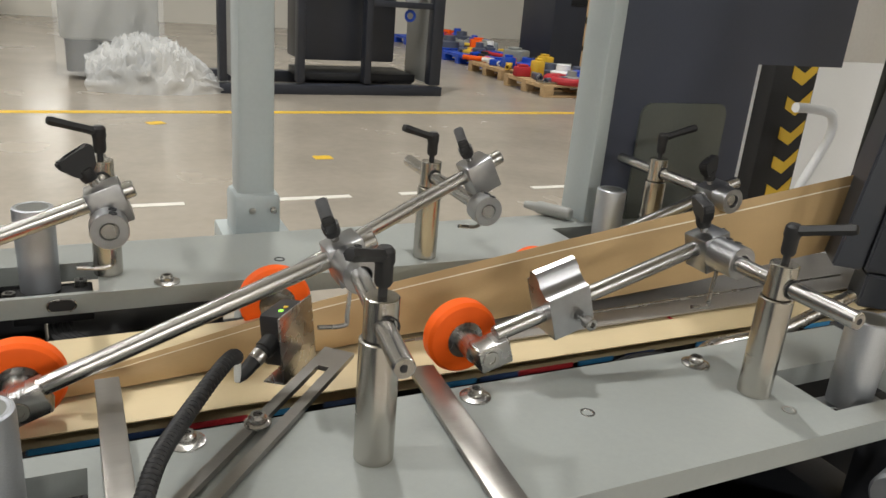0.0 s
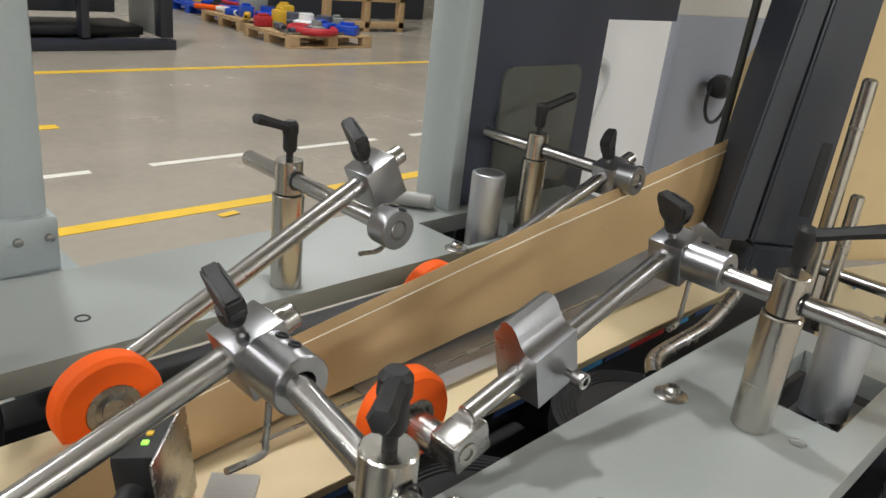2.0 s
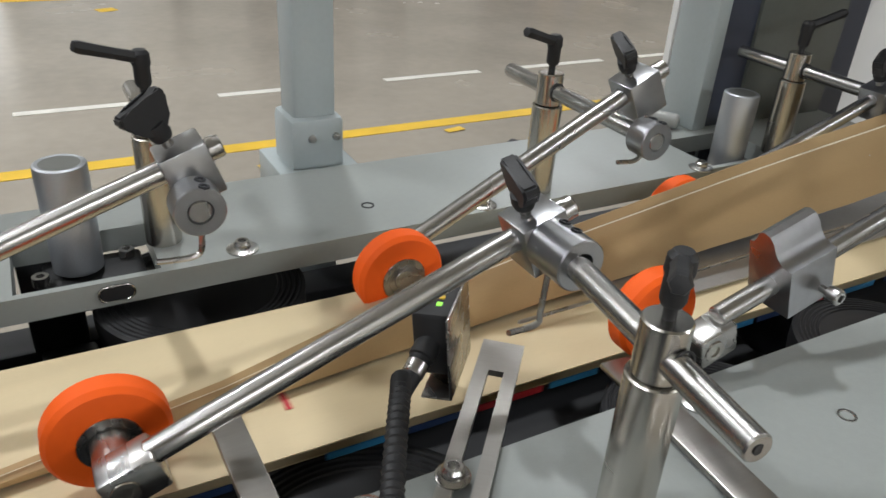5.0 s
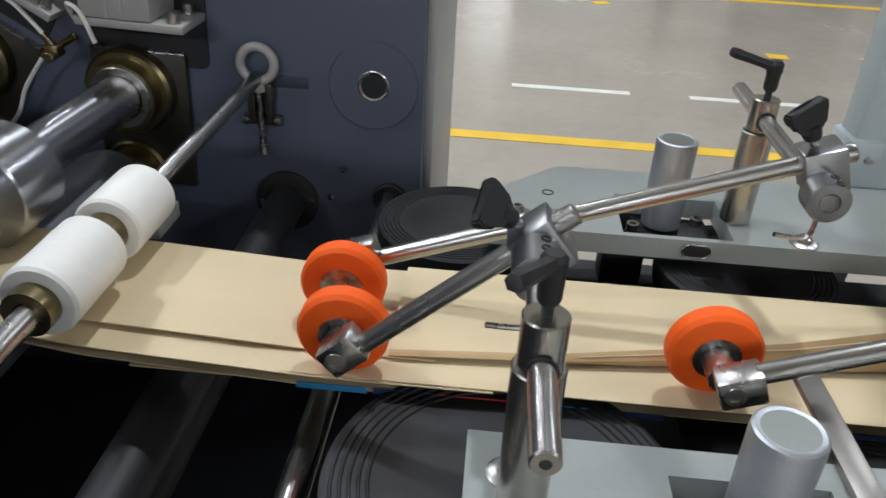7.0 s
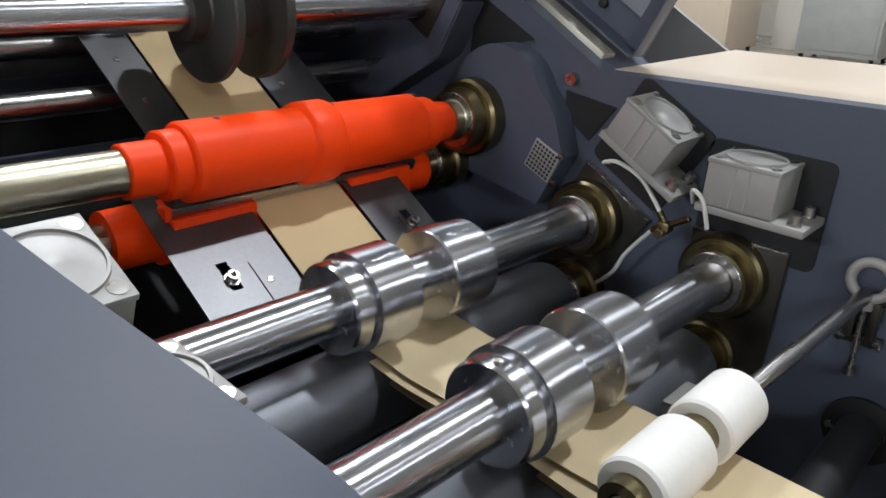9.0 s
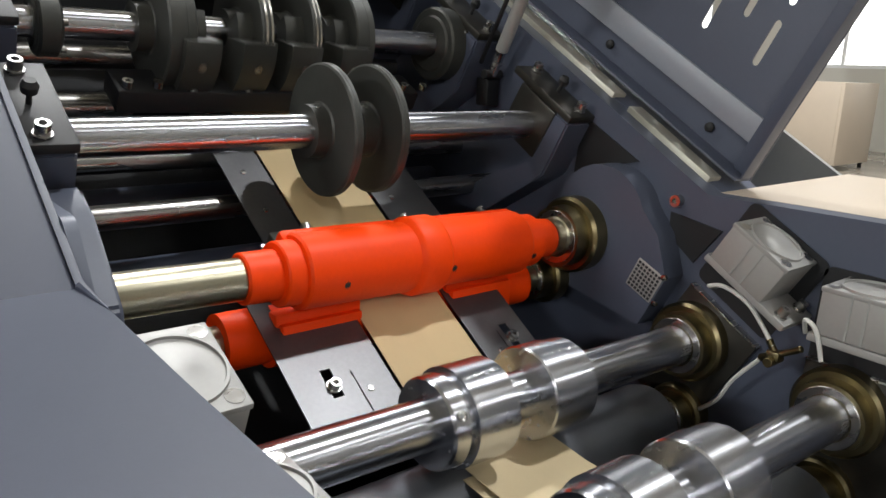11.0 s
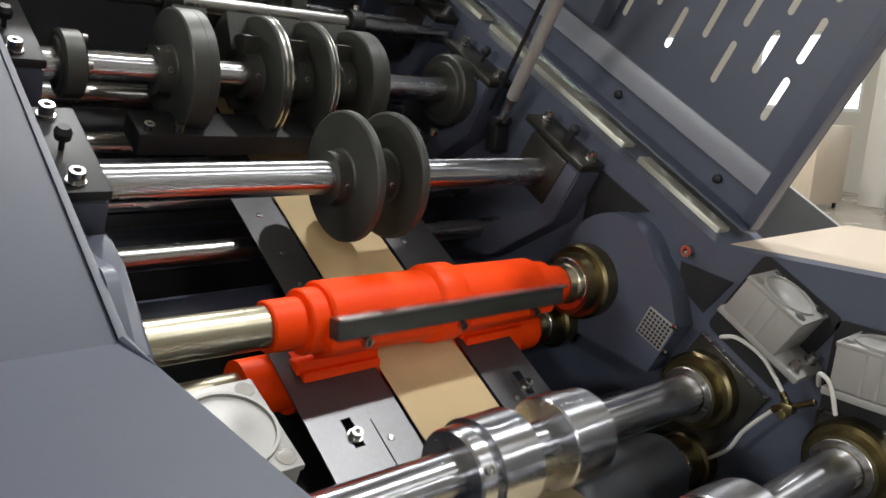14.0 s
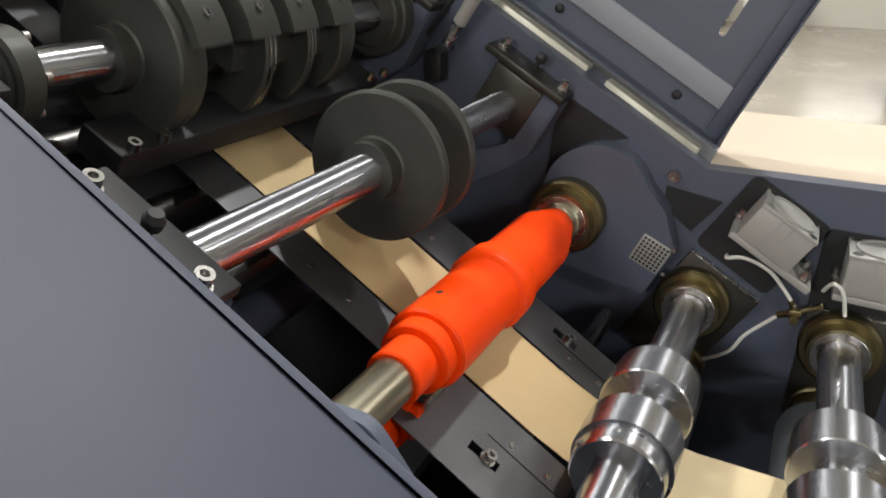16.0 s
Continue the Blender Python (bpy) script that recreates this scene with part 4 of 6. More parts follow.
def side_wall():
    # inner wall of the far side: flat top, then rising along the incline
    bm = bmesh.new()
    corner = [(-.362 - .05 * (1 - math.sin(a)), 1.133 + .05 * math.cos(a) + .002) for a in [radians(90 - 15 * k) for k in range(7)]]
    outline = [(-.362, .15)] + [(-.362, 1.13)] + corner[1:] + [(BX, BZ), (-2.6, BZ + (BX + 2.6) * RISE), (-2.6, .15)]
    prism(bm, outline, pose(0, 1.20, 0, 90), .035)
    t = thing("side_wall_far", (0, 0, 0), "dark navy enamelled machine side wall with shaft bearings", "machine wall")
    part("wall", bm, NAVY, t)
    # end face and top of the far cabinet, their lit look put into grey and beige
    bm = bmesh.new()
    span(bm, (-.372, 1.2, .15), (-.35, 1.62, 1.15), bev=.004)
    part("end_panel", bm, MACHINE_GREY, t, "end panel painted light grey as its lit face")
    bm = bmesh.new()
    prism(bm, [(-.35, 1.176), (BX, 1.176), (BX, 1.184), (-.35, 1.184)], pose(0, 1.62, 0, 90), .42)
    part("top_cover", bm, BEIGE, t, "smooth top cover, pale beige for the light it reflects")
    bm = bmesh.new()
    prism(bm, [(BX, 1.176), (-2.6, 1.176 + (BX + 2.6) * RISE), (-2.6, 1.184 + (BX + 2.6) * RISE), (BX, 1.184)], pose(0, 1.30, 0, 90), .10)
    part("beam_top", bm, NAVY, t)
    bm = bmesh.new()
    prism(bm, [(-.372, .15), (-.372, 1.17), (BX, 1.17), (-2.6, 1.17 + (BX + 2.6) * RISE), (-2.6, .15)], pose(0, 1.635, 0, 90), .012)
    part("outer_panel", bm, MACHINE_GREY, t)
    # raised boss with a bore, screws, and a cut label
    bm = bmesh.new()
    lathe(bm, (-.428, 1.165, .968), (-.428, 1.158, .968), [(0, 0), (0, .06), (.004, .058), (.004, .021), (-.02, .0165), (-.02, 0)], 48)
    part("boss", bm, NAVY, t)
    bm = bmesh.new()
    lathe(bm, (-.428, 1.1615, .968), (-.428, 1.15, .968), [(0, .0165), (.0006, .0195), (0, .021)], 32)
    part("bore_rim", bm, STEEL_Y, t)
    bm = bmesh.new()
    lathe(bm, (-.428, 1.1612, .968), (-.428, 1.15, .968), [(0, .0163), (.0001, 0)], 32)
    part("bore", bm, DARK, t)
    for x, z in ((-.49, .80), (-.70, .86), (-.47, .845)):
        bm = bmesh.new()
        lathe(bm, (x, 1.165, z), (x, 1.1, z), [(0, 0), (0, .005), (.003, .0045), (.0035, 0)], 14)
        part("screw", bm, STEEL_Y, t)
    bm = bmesh.new()
    box(bm, (-.545, 1.1645, .965), (.06, .002, .016), bev=.0006)
    part("label_bar", bm, COVER, t)
    # flanges of the lower cross bars
    for x, z, r in ((-.552, .79, .045), (-.405, .805, .024)):
        bm = bmesh.new()
        lathe(bm, (x, 1.165, z), (x, 1.1, z), [(0, 0), (0, r), (.006, r), (.008, r * .9), (.008, 0)], 36)
        part("flange", bm, BLACK, t)
    for dx in (-.034, .034):
        bm = bmesh.new()
        lathe(bm, (-.552 + dx, 1.157, .79 + dx * .1), (-.552 + dx, 1.1, .79), [(0, 0), (0, .006), (.003, .005), (.004, 0)], 14)
        part("screw", bm, STEEL_Y, t)
    return t


def near_cover():
    t = thing("side_wall_near", (0, 0, 0), "smooth navy enamelled machine cover, darkened against its strong light", "machine cover")
    bm = bmesh.new()
    yi, yo, zt = .347, -.28, 1.168
    outline = [(-.43, .3), (-.43, 1.05)] + [(-.43 - .17 * (1 - math.cos(a)), 1.040 + .12 * math.sin(a)) for a in [radians(10 * k) for k in range(1, 10)]] + [(-.80, 1.163), (-.95, zt), (-1.02, zt), (-2.4, zt + 1.38 * .645), (-2.4, .3)]
    prism(bm, outline, pose(0, yi, 0, 90), yi - yo)
    bmesh.ops.bevel(bm, geom=[e for e in bm.edges if all(abs(v.co.y - yi) < 1e-5 for v in e.verts)], offset=.006, segments=3, affect="EDGES")
    part("cover", bm, COVER, t)
    bm = bmesh.new()
    prism(bm, [(-1.05, .3), (-1.05, 1.08), (-2.4, 1.08 + 1.35 * .63), (-2.4, .3)], pose(0, .365, 0, 90), .02)
    part("inner_wall", bm, NAVY, t)
    bm = bmesh.new()
    edge = [(-1.085 + .025 * math.cos(radians(a)), 1.190 + .025 * math.sin(radians(a))) for a in (35, 50, 65, 80, 95)]
    prism(bm, [(-1.0, .8), (-1.015, 1.135)] + edge + [(-1.2, 1.216), (-1.2, .8)], pose(0, .3585, 0, 90), .011)
    part("inner_plate", bm, NAVY, t)
    return t


side_wall()
near_cover()


def air_cylinder(m, label_side):
    t = thing("air_cylinder", m, "square anodised aluminium compact air cylinder", "air cylinder", "air cylinders")
    bm = bmesh.new()
    box(bm, (0, 0, .03), (.088, .075, .06), bev=.003)
    part("body", bm, CAST, t)
    bm = bmesh.new()
    lathe(bm, (0, 0, .06), (0, 0, 1), [(0, .0365), (.003, .036), (.003, .0335), (.0006, .033), (.0006, .012), (.0012, .011), (.0012, 0)], 48)
    part("end_cap", bm, CAST, t)
    for x in (-.034, .034):
        for y in (-.028, .028):
            bm = bmesh.new()
            lathe(bm, (x, y, .06), (x, y, 1), [(0, 0), (.0005, .0075), (.0005, .006), (-.003, .0055), (-.003, .003), (-.004, 0)], 18)
            part("screw", bm, STEEL_Y, t)
    for x in (-.009, .009):
        bm = bmesh.new()
        box(bm, (x, -.0378, .03), (.0028, .0014, .059), bev=0)
        part("groove", bm, MACHINE_GREY, t)
    bm = bmesh.new()
    box(bm, (0, 0, .0565), (.0895, .0765, .006), bev=.0012)
    part("end_plate", bm, CAST, t)
    return t


air_cylinder(pose(-.727, 1.125, 1.052, 0, 2, 0), 1)
air_cylinder(pose(-.878, 1.122, 1.0945, 0, 31, 0), 1)
air_cylinder(pose(-.919, .372, 1.080, 0, 24, 0), 1)
air_cylinder(pose(-.80, .384, 1.022, 0, 4, 0), 1)


def rounded(w0, w1, z0, z1, r):
    """Outline of a rectangle with rounded corners."""
    return [(cx + r * math.cos(a), cz + r * math.sin(a)) for cx, cz, q in ((w1 - r, z1 - r, 0), (w0 + r, z1 - r, 90), (w0 + r, z0 + r, 180), (w1 - r, z0 + r, 270)) for a in [radians(q + 18 * n) for n in range(6)]]


for ax, az, aa, w0, w1 in ((-.727, 1.052, 2, -.075, .083), (-.878, 1.0945, 31, -.070, .062)):
    # near-black inlay for the shaded slot in the side wall, with the bearing slide in it and the cylinder's shelf over
    # it
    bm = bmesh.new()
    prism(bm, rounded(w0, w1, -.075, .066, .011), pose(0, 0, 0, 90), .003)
    ob = solid("wall_shade_inlay", bm, BACKDARK, "near-black inlay painting the shaded slot behind an air cylinder", "opening", "wall slots")
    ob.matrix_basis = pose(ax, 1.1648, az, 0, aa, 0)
    t = thing("bearing_slide", pose(ax - .012 if aa < 9 else ax - .046, 1.165, az - .056 if aa < 9 else az - .0735, 0, aa, 0), "oil-stained steel bearing slide below an air cylinder", "bearing slide", "bearing slides")
    bm = bmesh.new()
    span(bm, (-.064, -.011, -.19), (.064, .0, 0), bev=.0015)
    part("block", bm, SLIDE, t)
    bm = bmesh.new()
    span(bm, (-.064, -.0122, -.0015), (.064, -.0005, .0012), bev=.0004)
    part("edge", bm, STEEL_Y, t, "bright machined top edge")
    t = thing("cylinder_bracket", pose(ax, 1.128, az - .004, 0, aa, 0), "steel mounting shelf under an air cylinder", "bracket", "cylinder shelves")
    bm = bmesh.new()
    span(bm, (-.052, -.040, -.007), (.082, .036, .0035), bev=.002)
    part("shelf", bm, CAST, t)
    for x, y in ((.066, -.026), (.066, .02), (-.049, .03)):
        bm = bmesh.new()
        lathe(bm, (x, y, .0035), (x, y, 1), [(0, 0), (0, .0085), (.002, .0085), (.002, .0065), (.0125, .0065), (.0125, .0033), (.007, .003), (.007, 0)], 18)
        part("bolt", bm, STEEL_Y, t)


# near-black inlays paint the shade of two gaps in the wall
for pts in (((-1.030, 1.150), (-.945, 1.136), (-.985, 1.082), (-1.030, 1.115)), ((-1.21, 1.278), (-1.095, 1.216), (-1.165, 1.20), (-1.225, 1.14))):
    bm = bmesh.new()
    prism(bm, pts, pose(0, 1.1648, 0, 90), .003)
    solid("wall_shade_inlay", bm, BACKDARK, "near-black inlay painting the shaded gap in the side wall", "opening", "wall slots")


def hoses():
    t = thing("air_hose", (0, 0, 0), "white air hoses with brass elbow fittings", "air hose")
    for pts in (((-.925, 1.13, 1.066), (-.922, 1.105, 1.072), (-.898, 1.10, 1.078), (-.864, 1.10, 1.065), (-.841, 1.10, 1.042), (-.823, 1.10, 1.018)), ((-.790, 1.11, 1.045), (-.781, 1.085, 1.068), (-.767, 1.085, 1.058), (-.758, 1.09, 1.022)), ((-.835, 1.11, 1.0), (-.879, 1.12, .948), (-.901, 1.125, .909), (-.944, 1.15, .869))):
        bm = bmesh.new()
        tube(bm, smooth_path(pts, 8), .0029, 10)
        part("hose", bm, HOSE_WHITE, t)
    bm = bmesh.new()
    box(bm, (-.820, 1.103, 1.006), (.018, .016, .014), bev=.003)
    rod(bm, (-.820, 1.085, 1.0), (-.820, 1.118, 1.0), .0065, 14)
    rod(bm, (-.829, 1.10, 1.026), (-.818, 1.103, 1.006), .0045, 14)
    rod(bm, (-.816, 1.103, 1.008), (-.786, 1.10, 1.026), .0042, 14)
    rod(bm, (-.820, 1.103, 1.006), (-.842, 1.112, .994), .005, 14)
    part("tee_fitting", bm, BRASSY, t, "brass tee fitting")


hoses()


# ---- rollers ----
SPINS = []


def bearing(x, z, r, y=1.165, out=.05, near=False, mat=BRASSY):
    t = thing("bearing_flange", (x, y, z), "oily brass-coloured shaft bearing flange", "bearing", "bearing flanges")
    s = 1 if near else -1
    bm = bmesh.new()
    lathe(bm, (0, 0, 0), (0, s, 0), [(0, 0), (0, r), (out * .45, r), (out * .55, r * .93), (out * .55, r * .80), (out, r * .78), (out, r * .5), (out * .8, r * .45)], 48)
    part("housing", bm, mat, t)
    bm = bmesh.new()
    lathe(bm, (0, s * out * .93, 0), (0, s * (out + 1), 0), [(0, r * .5), (.004, r * .52), (.0045, r * .68), (.0035, r * .70)], 40)
    part("seal", bm, STEEL_Y, t)


def ring_shaft(x, z, r, y0, y1, rings, label):
    t = thing("roller_shaft", (x, .78, z), label, "roller shaft", "roller shafts")
    bm = bmesh.new()
    rod(bm, (0, y0 - .78, 0), (0, y1 - .78, 0), r, 48)
    part("shaft", bm, CHROME, t)
    for ya, yb, rr in rings:
        bm = bmesh.new()
        L = yb - ya
        prof = [(0, r), (0, rr * .86), (.003, rr * .9), (L * .22, rr * .92), (L * .24, rr * .86), (L * .30, rr * .86), (L * .32, rr), (L - .003, rr), (L, rr - .003), (L, r)]
        if ya > .79:
            prof = [(0, r), (0, rr - .002), (.002, rr), (L - .03, rr), (L - .029, rr * .97), (L, rr * .96), (L, r)]
        lathe(bm, (0, ya - .78, 0), (0, yb - .78, 0), prof, 64)
        o = part("ring", bm, CHROME, t)
        for side in (1, -1):
            bm = bmesh.new()
            lathe(bm, (0, ya - .78 + L * .12, side * rr * .84), (0, ya - .78 + L * .12, side), [(0, 0), (.006, .0055), (.0065, .0045), (.003, .004), (.003, 0)], 14)
            part("grub_screw", bm, STEEL, o)
    t.matrix_basis = t.matrix_basis @ pose(0, 0, 0, LEAN)
    SPINS.append((t, -math.degrees(SPEED / .056)))
    return t


S1, S2, LEAN = (-.750, .953), (-.967, .979), -1.2
ring_shaft(*S1, .028, .35, 1.16, ((.655, .745, .056), (.80, .872, .056)), "ground steel shaft with two polished press rings")
ring_shaft(*S2, .028, .35, 1.16, ((.655, .745, .056), (.80, .872, .056)), "ground steel shaft with two polished press rings")
for s in (S1, S2):
    bearing(s[0], s[1] - .008, .058, y=1.156, out=.045)
    bearing(s[0] - .01, s[1] - .125, .045)
    t = thing("lower_roller", (s[0] - .01, .78, s[1] - .118), "dull steel counter roller under the paper", "roller", "counter rollers")
    bm = bmesh.new()
    lathe(bm, (0, -.28, 0), (0, .30, 0), [(0, .025), (0, .052), (.004, .056), (.56, .056), (.576, .052), (.58, .025)], 56)
    part("shell", bm, ROLLER_STEEL, t)
    bm = bmesh.new()
    rod(bm, (0, -.42, 0), (0, .38, 0), .026, 32)
    part("journal", bm, STEEL_Y, t)
    SPINS.append((t, math.degrees(SPEED / .056)))


def rotor():
    t = thing("knife_rotor", pose(-1.168, .79, 1.103, LEAN), "red-orange painted rotary knife drum with clamped blade bar", "knife drum")
    y0, y1 = -.245, .255
    bm = bmesh.new()
    L = y1 - y0
    prof = [(0, .02), (0, .028), (.002, .030), (.042, .030), (.043, .037), (.045, .039), (.066, .039), (.067, .0435), (.070, .046), (.225, .046), (.229, .051), (.233, .0525), (.268, .0525), (.272, .051), (.276, .046), (L - .075, .046), (L - .070, .043), (L - .068, .040), (L - .042, .039), (L - .038, .031), (L - .003, .029), (L, .027), (L, .02)]
    lathe(bm, (0, y0, 0), (0, y1, 0), prof, 56)
    part("drum", bm, RED, t)
    # clamp lands, one for the blade bar and a flat opposite
    for ang, mat, nm in ((0, RED, "blade_seat"),):
        m = pose(0, 0, 0, 0, -ang, 0)
        bm = bmesh.new()
        span(bm, (.025, -.185, -.028), (.0475, -.012, .004), m, bev=.008)
        span(bm, (.025, .03, -.028), (.0475, .20, .004), m, bev=.008)
        part(nm, bm, mat, t)
    bm = bmesh.new()
    span(bm, (.040, -.185, -.012), (.0595, .20, .013), bev=.002)
    part("blade_bar", bm, DISC, t, "dark steel blade clamp bar")
    bm = bmesh.new()
    span(bm, (.050, -.187, .0135), (.066, .202, .0165), bev=.0006)
    part("blade", bm, STEEL_Y, t, "bright steel blade edge")
    for y in (-.14, .01, .15):
        bm = bmesh.new()
        lathe(bm, (.0475, y, -.018), (1, y, -.25), [(-.01, 0), (-.01, .006), (.010, .006), (.010, .003), (.005, .0025), (.005, 0)], 16)
        part("bolt", bm, STEEL_Y, t)
    # screw holes on the back of the drum and scalloped lands beside them
    for y in (-.13, .035, .185):
        for a in (195,):
            m = pose(0, y, 0, 0, -a, 0)
            bm = bmesh.new()
            lathe(bm, m @ Vector((.0460, 0, 0)), m @ Vector((1, 0, 0)), [(0, 0), (.0002, .0042), (.0006, .0036), (.0006, 0)], 14)
            part("screw_hole", bm, DARK, t)
    bm = bmesh.new()
    rod(bm, (0, -.42, 0), (0, .36, 0), .0245, 40)
    part("shaft", bm, OILY, t, "oily ground steel shaft")
    bm = bmesh.new()
    lathe(bm, (0, .255, 0), (0, 1, 0), [(.0, .02), (0, .029), (.018, .0285), (.022, .034), (.034, .034), (.034, .02)], 36)
    part("sleeve", bm, OILY, t, "oily turned steel sleeve")
    return t


ROTOR = rotor()
bearing(-1.168, 1.096, .060, y=1.1205, out=.055)
t = thing("anvil_roller", (-1.222, .79, 1.016), "red-painted anvil roller under the paper", "roller")
bm = bmesh.new()
lathe(bm, (0, -.25, 0), (0, .25, 0), [(0, .02), (0, .036), (.06, .036), (.06, .043), (.44, .043), (.44, .036), (.5, .036), (.5, .02)], 48)
part("drum", bm, RED, t)
bm = bmesh.new()
rod(bm, (0, -.42, 0), (0, .36, 0), .022, 32)
part("shaft", bm, OILY, t)
SPINS.append((t, math.degrees(SPEED / .05)))
t = thing("anvil_bar", (-1.186, .79, 1.04), "red-painted anvil bars either side of the paper", "anvil bar")
for ya, yb in ((-.195, -.075), (.068, .19)):
    bm = bmesh.new()
    span(bm, (-.013, ya, -.04), (.008, yb, .013), bev=.003)
    span(bm, (.006, ya + .004, -.04), (.018, yb - .004, .001), bev=.002)
    part("bar", bm, RED, t)
t = thing("drum_bearing_block", (0, 0, 0), "slate enamelled bearing block at the end of the knife drum", "bearing block")
bm = bmesh.new()
prism(bm, [(-1.235, .98), (-1.235, 1.215), (-1.19, 1.192), (-1.115, 1.115), (-1.10, .98)], pose(0, .405, 0, 90), .04)
bmesh.ops.bevel(bm, geom=bm.edges[:], offset=.004, segments=2, affect="EDGES")
part("block", bm, NAVY, t)
for x, z in ((-1.215, 1.16), (-1.13, 1.02)):
    bm = bmesh.new()
    lathe(bm, (x, .405, z), (x, 1, z), [(0, 0), (0, .007), (.008, .007), (.008, .0035), (.004, .003), (.004, 0)], 14)
    part("bolt", bm, STEEL, t)
bearing(-1.222, 1.016, .045, y=1.1205, out=.05)


def disc_shaft(x, z, r, discs, label, y0=.33, y1=1.15, far_big=0.0):
    t = thing("disc_shaft", (x, .78, z), label, "disc shaft", "disc shafts")
    bm = bmesh.new()
    rod(bm, (0, y0 - .78, 0), (0, y1 - .78, 0), r, 44)
    part("shaft", bm, CHROME, t)
    for y, rr, th in discs:
        bm = bmesh.new()
        lathe(bm, (0, y - .78 - th / 2, 0), (0, y - .78 + th / 2 + 1, 0), [(-.022, r), (-.022, r + .012), (-.002, r + .013), (0, r + .016), (0, rr - .003), (.002, rr), (th - .002, rr), (th, rr - .003), (th, r + .01), (th, r)], 64)
        part("disc", bm, DISC, t, "black steel disc")
        bm = bmesh.new()
        for g in ((.62,) if th > .03 else (.25, .7) if th > .0135 else (.45,)):
            lathe(bm, (0, y - .78 - th / 2 + th * g, 0), (0, y + 1, 0), [(0, rr - .001), (0, rr + .0004), (th * .2, rr + .0004), (th * .2, rr - .001)], 64)
        part("worn_rim", bm, STEEL if .0135 < th < .03 else DISC, t, "bright worn rim")
        bm = bmesh.new()
        lathe(bm, (r + .008, y - .79 - th / 2, 0), (1, y - .79 - th / 2, 0), [(0, 0), (.004, .0045), (.005, .003), (.003, .0025), (.003, 0)], 12)
        part("set_screw", bm, STEEL_Y, t)
    SPINS.append((t, -math.degrees(SPEED / .09)))
    return t


D3, D4 = (-1.285, 1.258), (-1.505, 1.384)
disc_shaft(*D3, .0225, ((.725, .088, .013), (.798, .088, .013)), "ground steel shaft with two black discs")
SLOTTER = disc_shaft(*D4, .021, ((.595, .086, .038), (.715, .09, .018), (.795, .09, .014), (.885, .084, .034)), "ground steel shaft with four black slotting discs")
SPINS.pop()
for y, w in ((.618, .05), (.70, .05), (.775, .05), (.86, .05)):
    bm = bmesh.new()
    for r0, r1, a0, a1 in ((.040, .097, 105, 200), (.030, .060, 70, 235)):
        arc = [radians(a0 + (a1 - a0) * k / 14) for k in range(15)]
        prism(bm, [(r1 * math.cos(a), r1 * math.sin(a)) for a in arc] + [(r0 * math.cos(a), r0 * math.sin(a)) for a in arc[::-1]], pose(0, y - .78 + w / 2 * (1 if r0 > .035 else .7), 0, 90), w * (1 if r0 > .035 else .7))
    knife = part("slotting_knife", bm, DISC, SLOTTER, "blackened slotting knife segment")
    for a in (125, 150, 178):
        bm = bmesh.new()
        m = pose(0, y - .78, 0, 0, -a, 0)
        lathe(bm, m @ Vector((.096, 0, 0)), m @ Vector((1, 0, 0)), [(0, 0), (0, .0055), (.004, .0055), (.004, .003), (.001, .0025), (.001, 0)], 12)
        part("bolt", bm, STEEL_Y, knife)
disc_shaft(-1.66, 1.50, .018, ((.66, .06, .03), (.84, .06, .03)), "ground steel shaft with black discs behind")
disc_shaft(-1.86, 1.60, .018, ((.62, .07, .02), (.90, .07, .02)), "ground steel shaft with black discs behind")
for dx, dz in (D3, D4, (-1.66, 1.50), (-1.86, 1.60)):
    for near in (False, True):
        t = thing("bearing_block", pose(dx - (.018 if near else 0), 1.14 if not near else .372, dz - (.004 if near else 0), 0, 31, 0), "dark bolted bearing block on the machine side", "bearing block", "bearing blocks")
        top = .038 if near else .053
        bm = bmesh.new()
        span(bm, (-.045, -.035, -.036), (.045, .035, top), bev=.004)
        part("block", bm, SLIDE if not near else BLACK, t)
        bm = bmesh.new()
        span(bm, (-.074, -.032, top), (.074, .032, top + .013), bev=.003)
        part("cap", bm, BLACK if near else SLIDE, t)
        bm = bmesh.new()
        prism(bm, [(.040, top), (.074, top), (.078, -.045), (.060, -.08), (.0, -.19), (-.05, -.22), (-.08, -.22), (-.02, -.12), (.040, -.05)], pose(0, .030, 0, 90), .062)
        bmesh.ops.bevel(bm, geom=bm.edges[:], offset=.003, segments=2, affect="EDGES")
        part("leg", bm, NAVY, t)
        for x in (-.056, .058):
            bm = bmesh.new()
            lathe(bm, (x, 0, top + .013), (x, 0, 1), [(0, 0), (0, .010), (.003, .010), (.003, .0078), (.015, .0078), (.015, .004), (.009, .004), (.009, 0)], 20)
            part("bolt", bm, STEEL_Y, t)
        bm = bmesh.new()
        lathe(bm, (.004, 0, top + .013), (.004, 0, 1), [(0, 0), (0, .003), (.014, .003), (.014, .008), (.022, .009), (.028, .006), (.028, 0)], 14)
        part("lock_knob", bm, BLACK, t)
for x, z, r in ((-1.42, 1.14, .017), (-1.52, 1.20, .018), (-1.63, 1.27, .02), (-1.10, .91, .014), (-1.46, 1.04, .03), (-1.60, 1.12, .028), (-1.74, 1.34, .02)):
    bm = bmesh.new()
    rod(bm, (x, .37, z), (x, 1.165, z), r, 28)
    solid("tie_bar", bm, STEEL_Y if r < .021 else NAVY, "round cross bar between the machine sides", "cross bar", "cross bars")

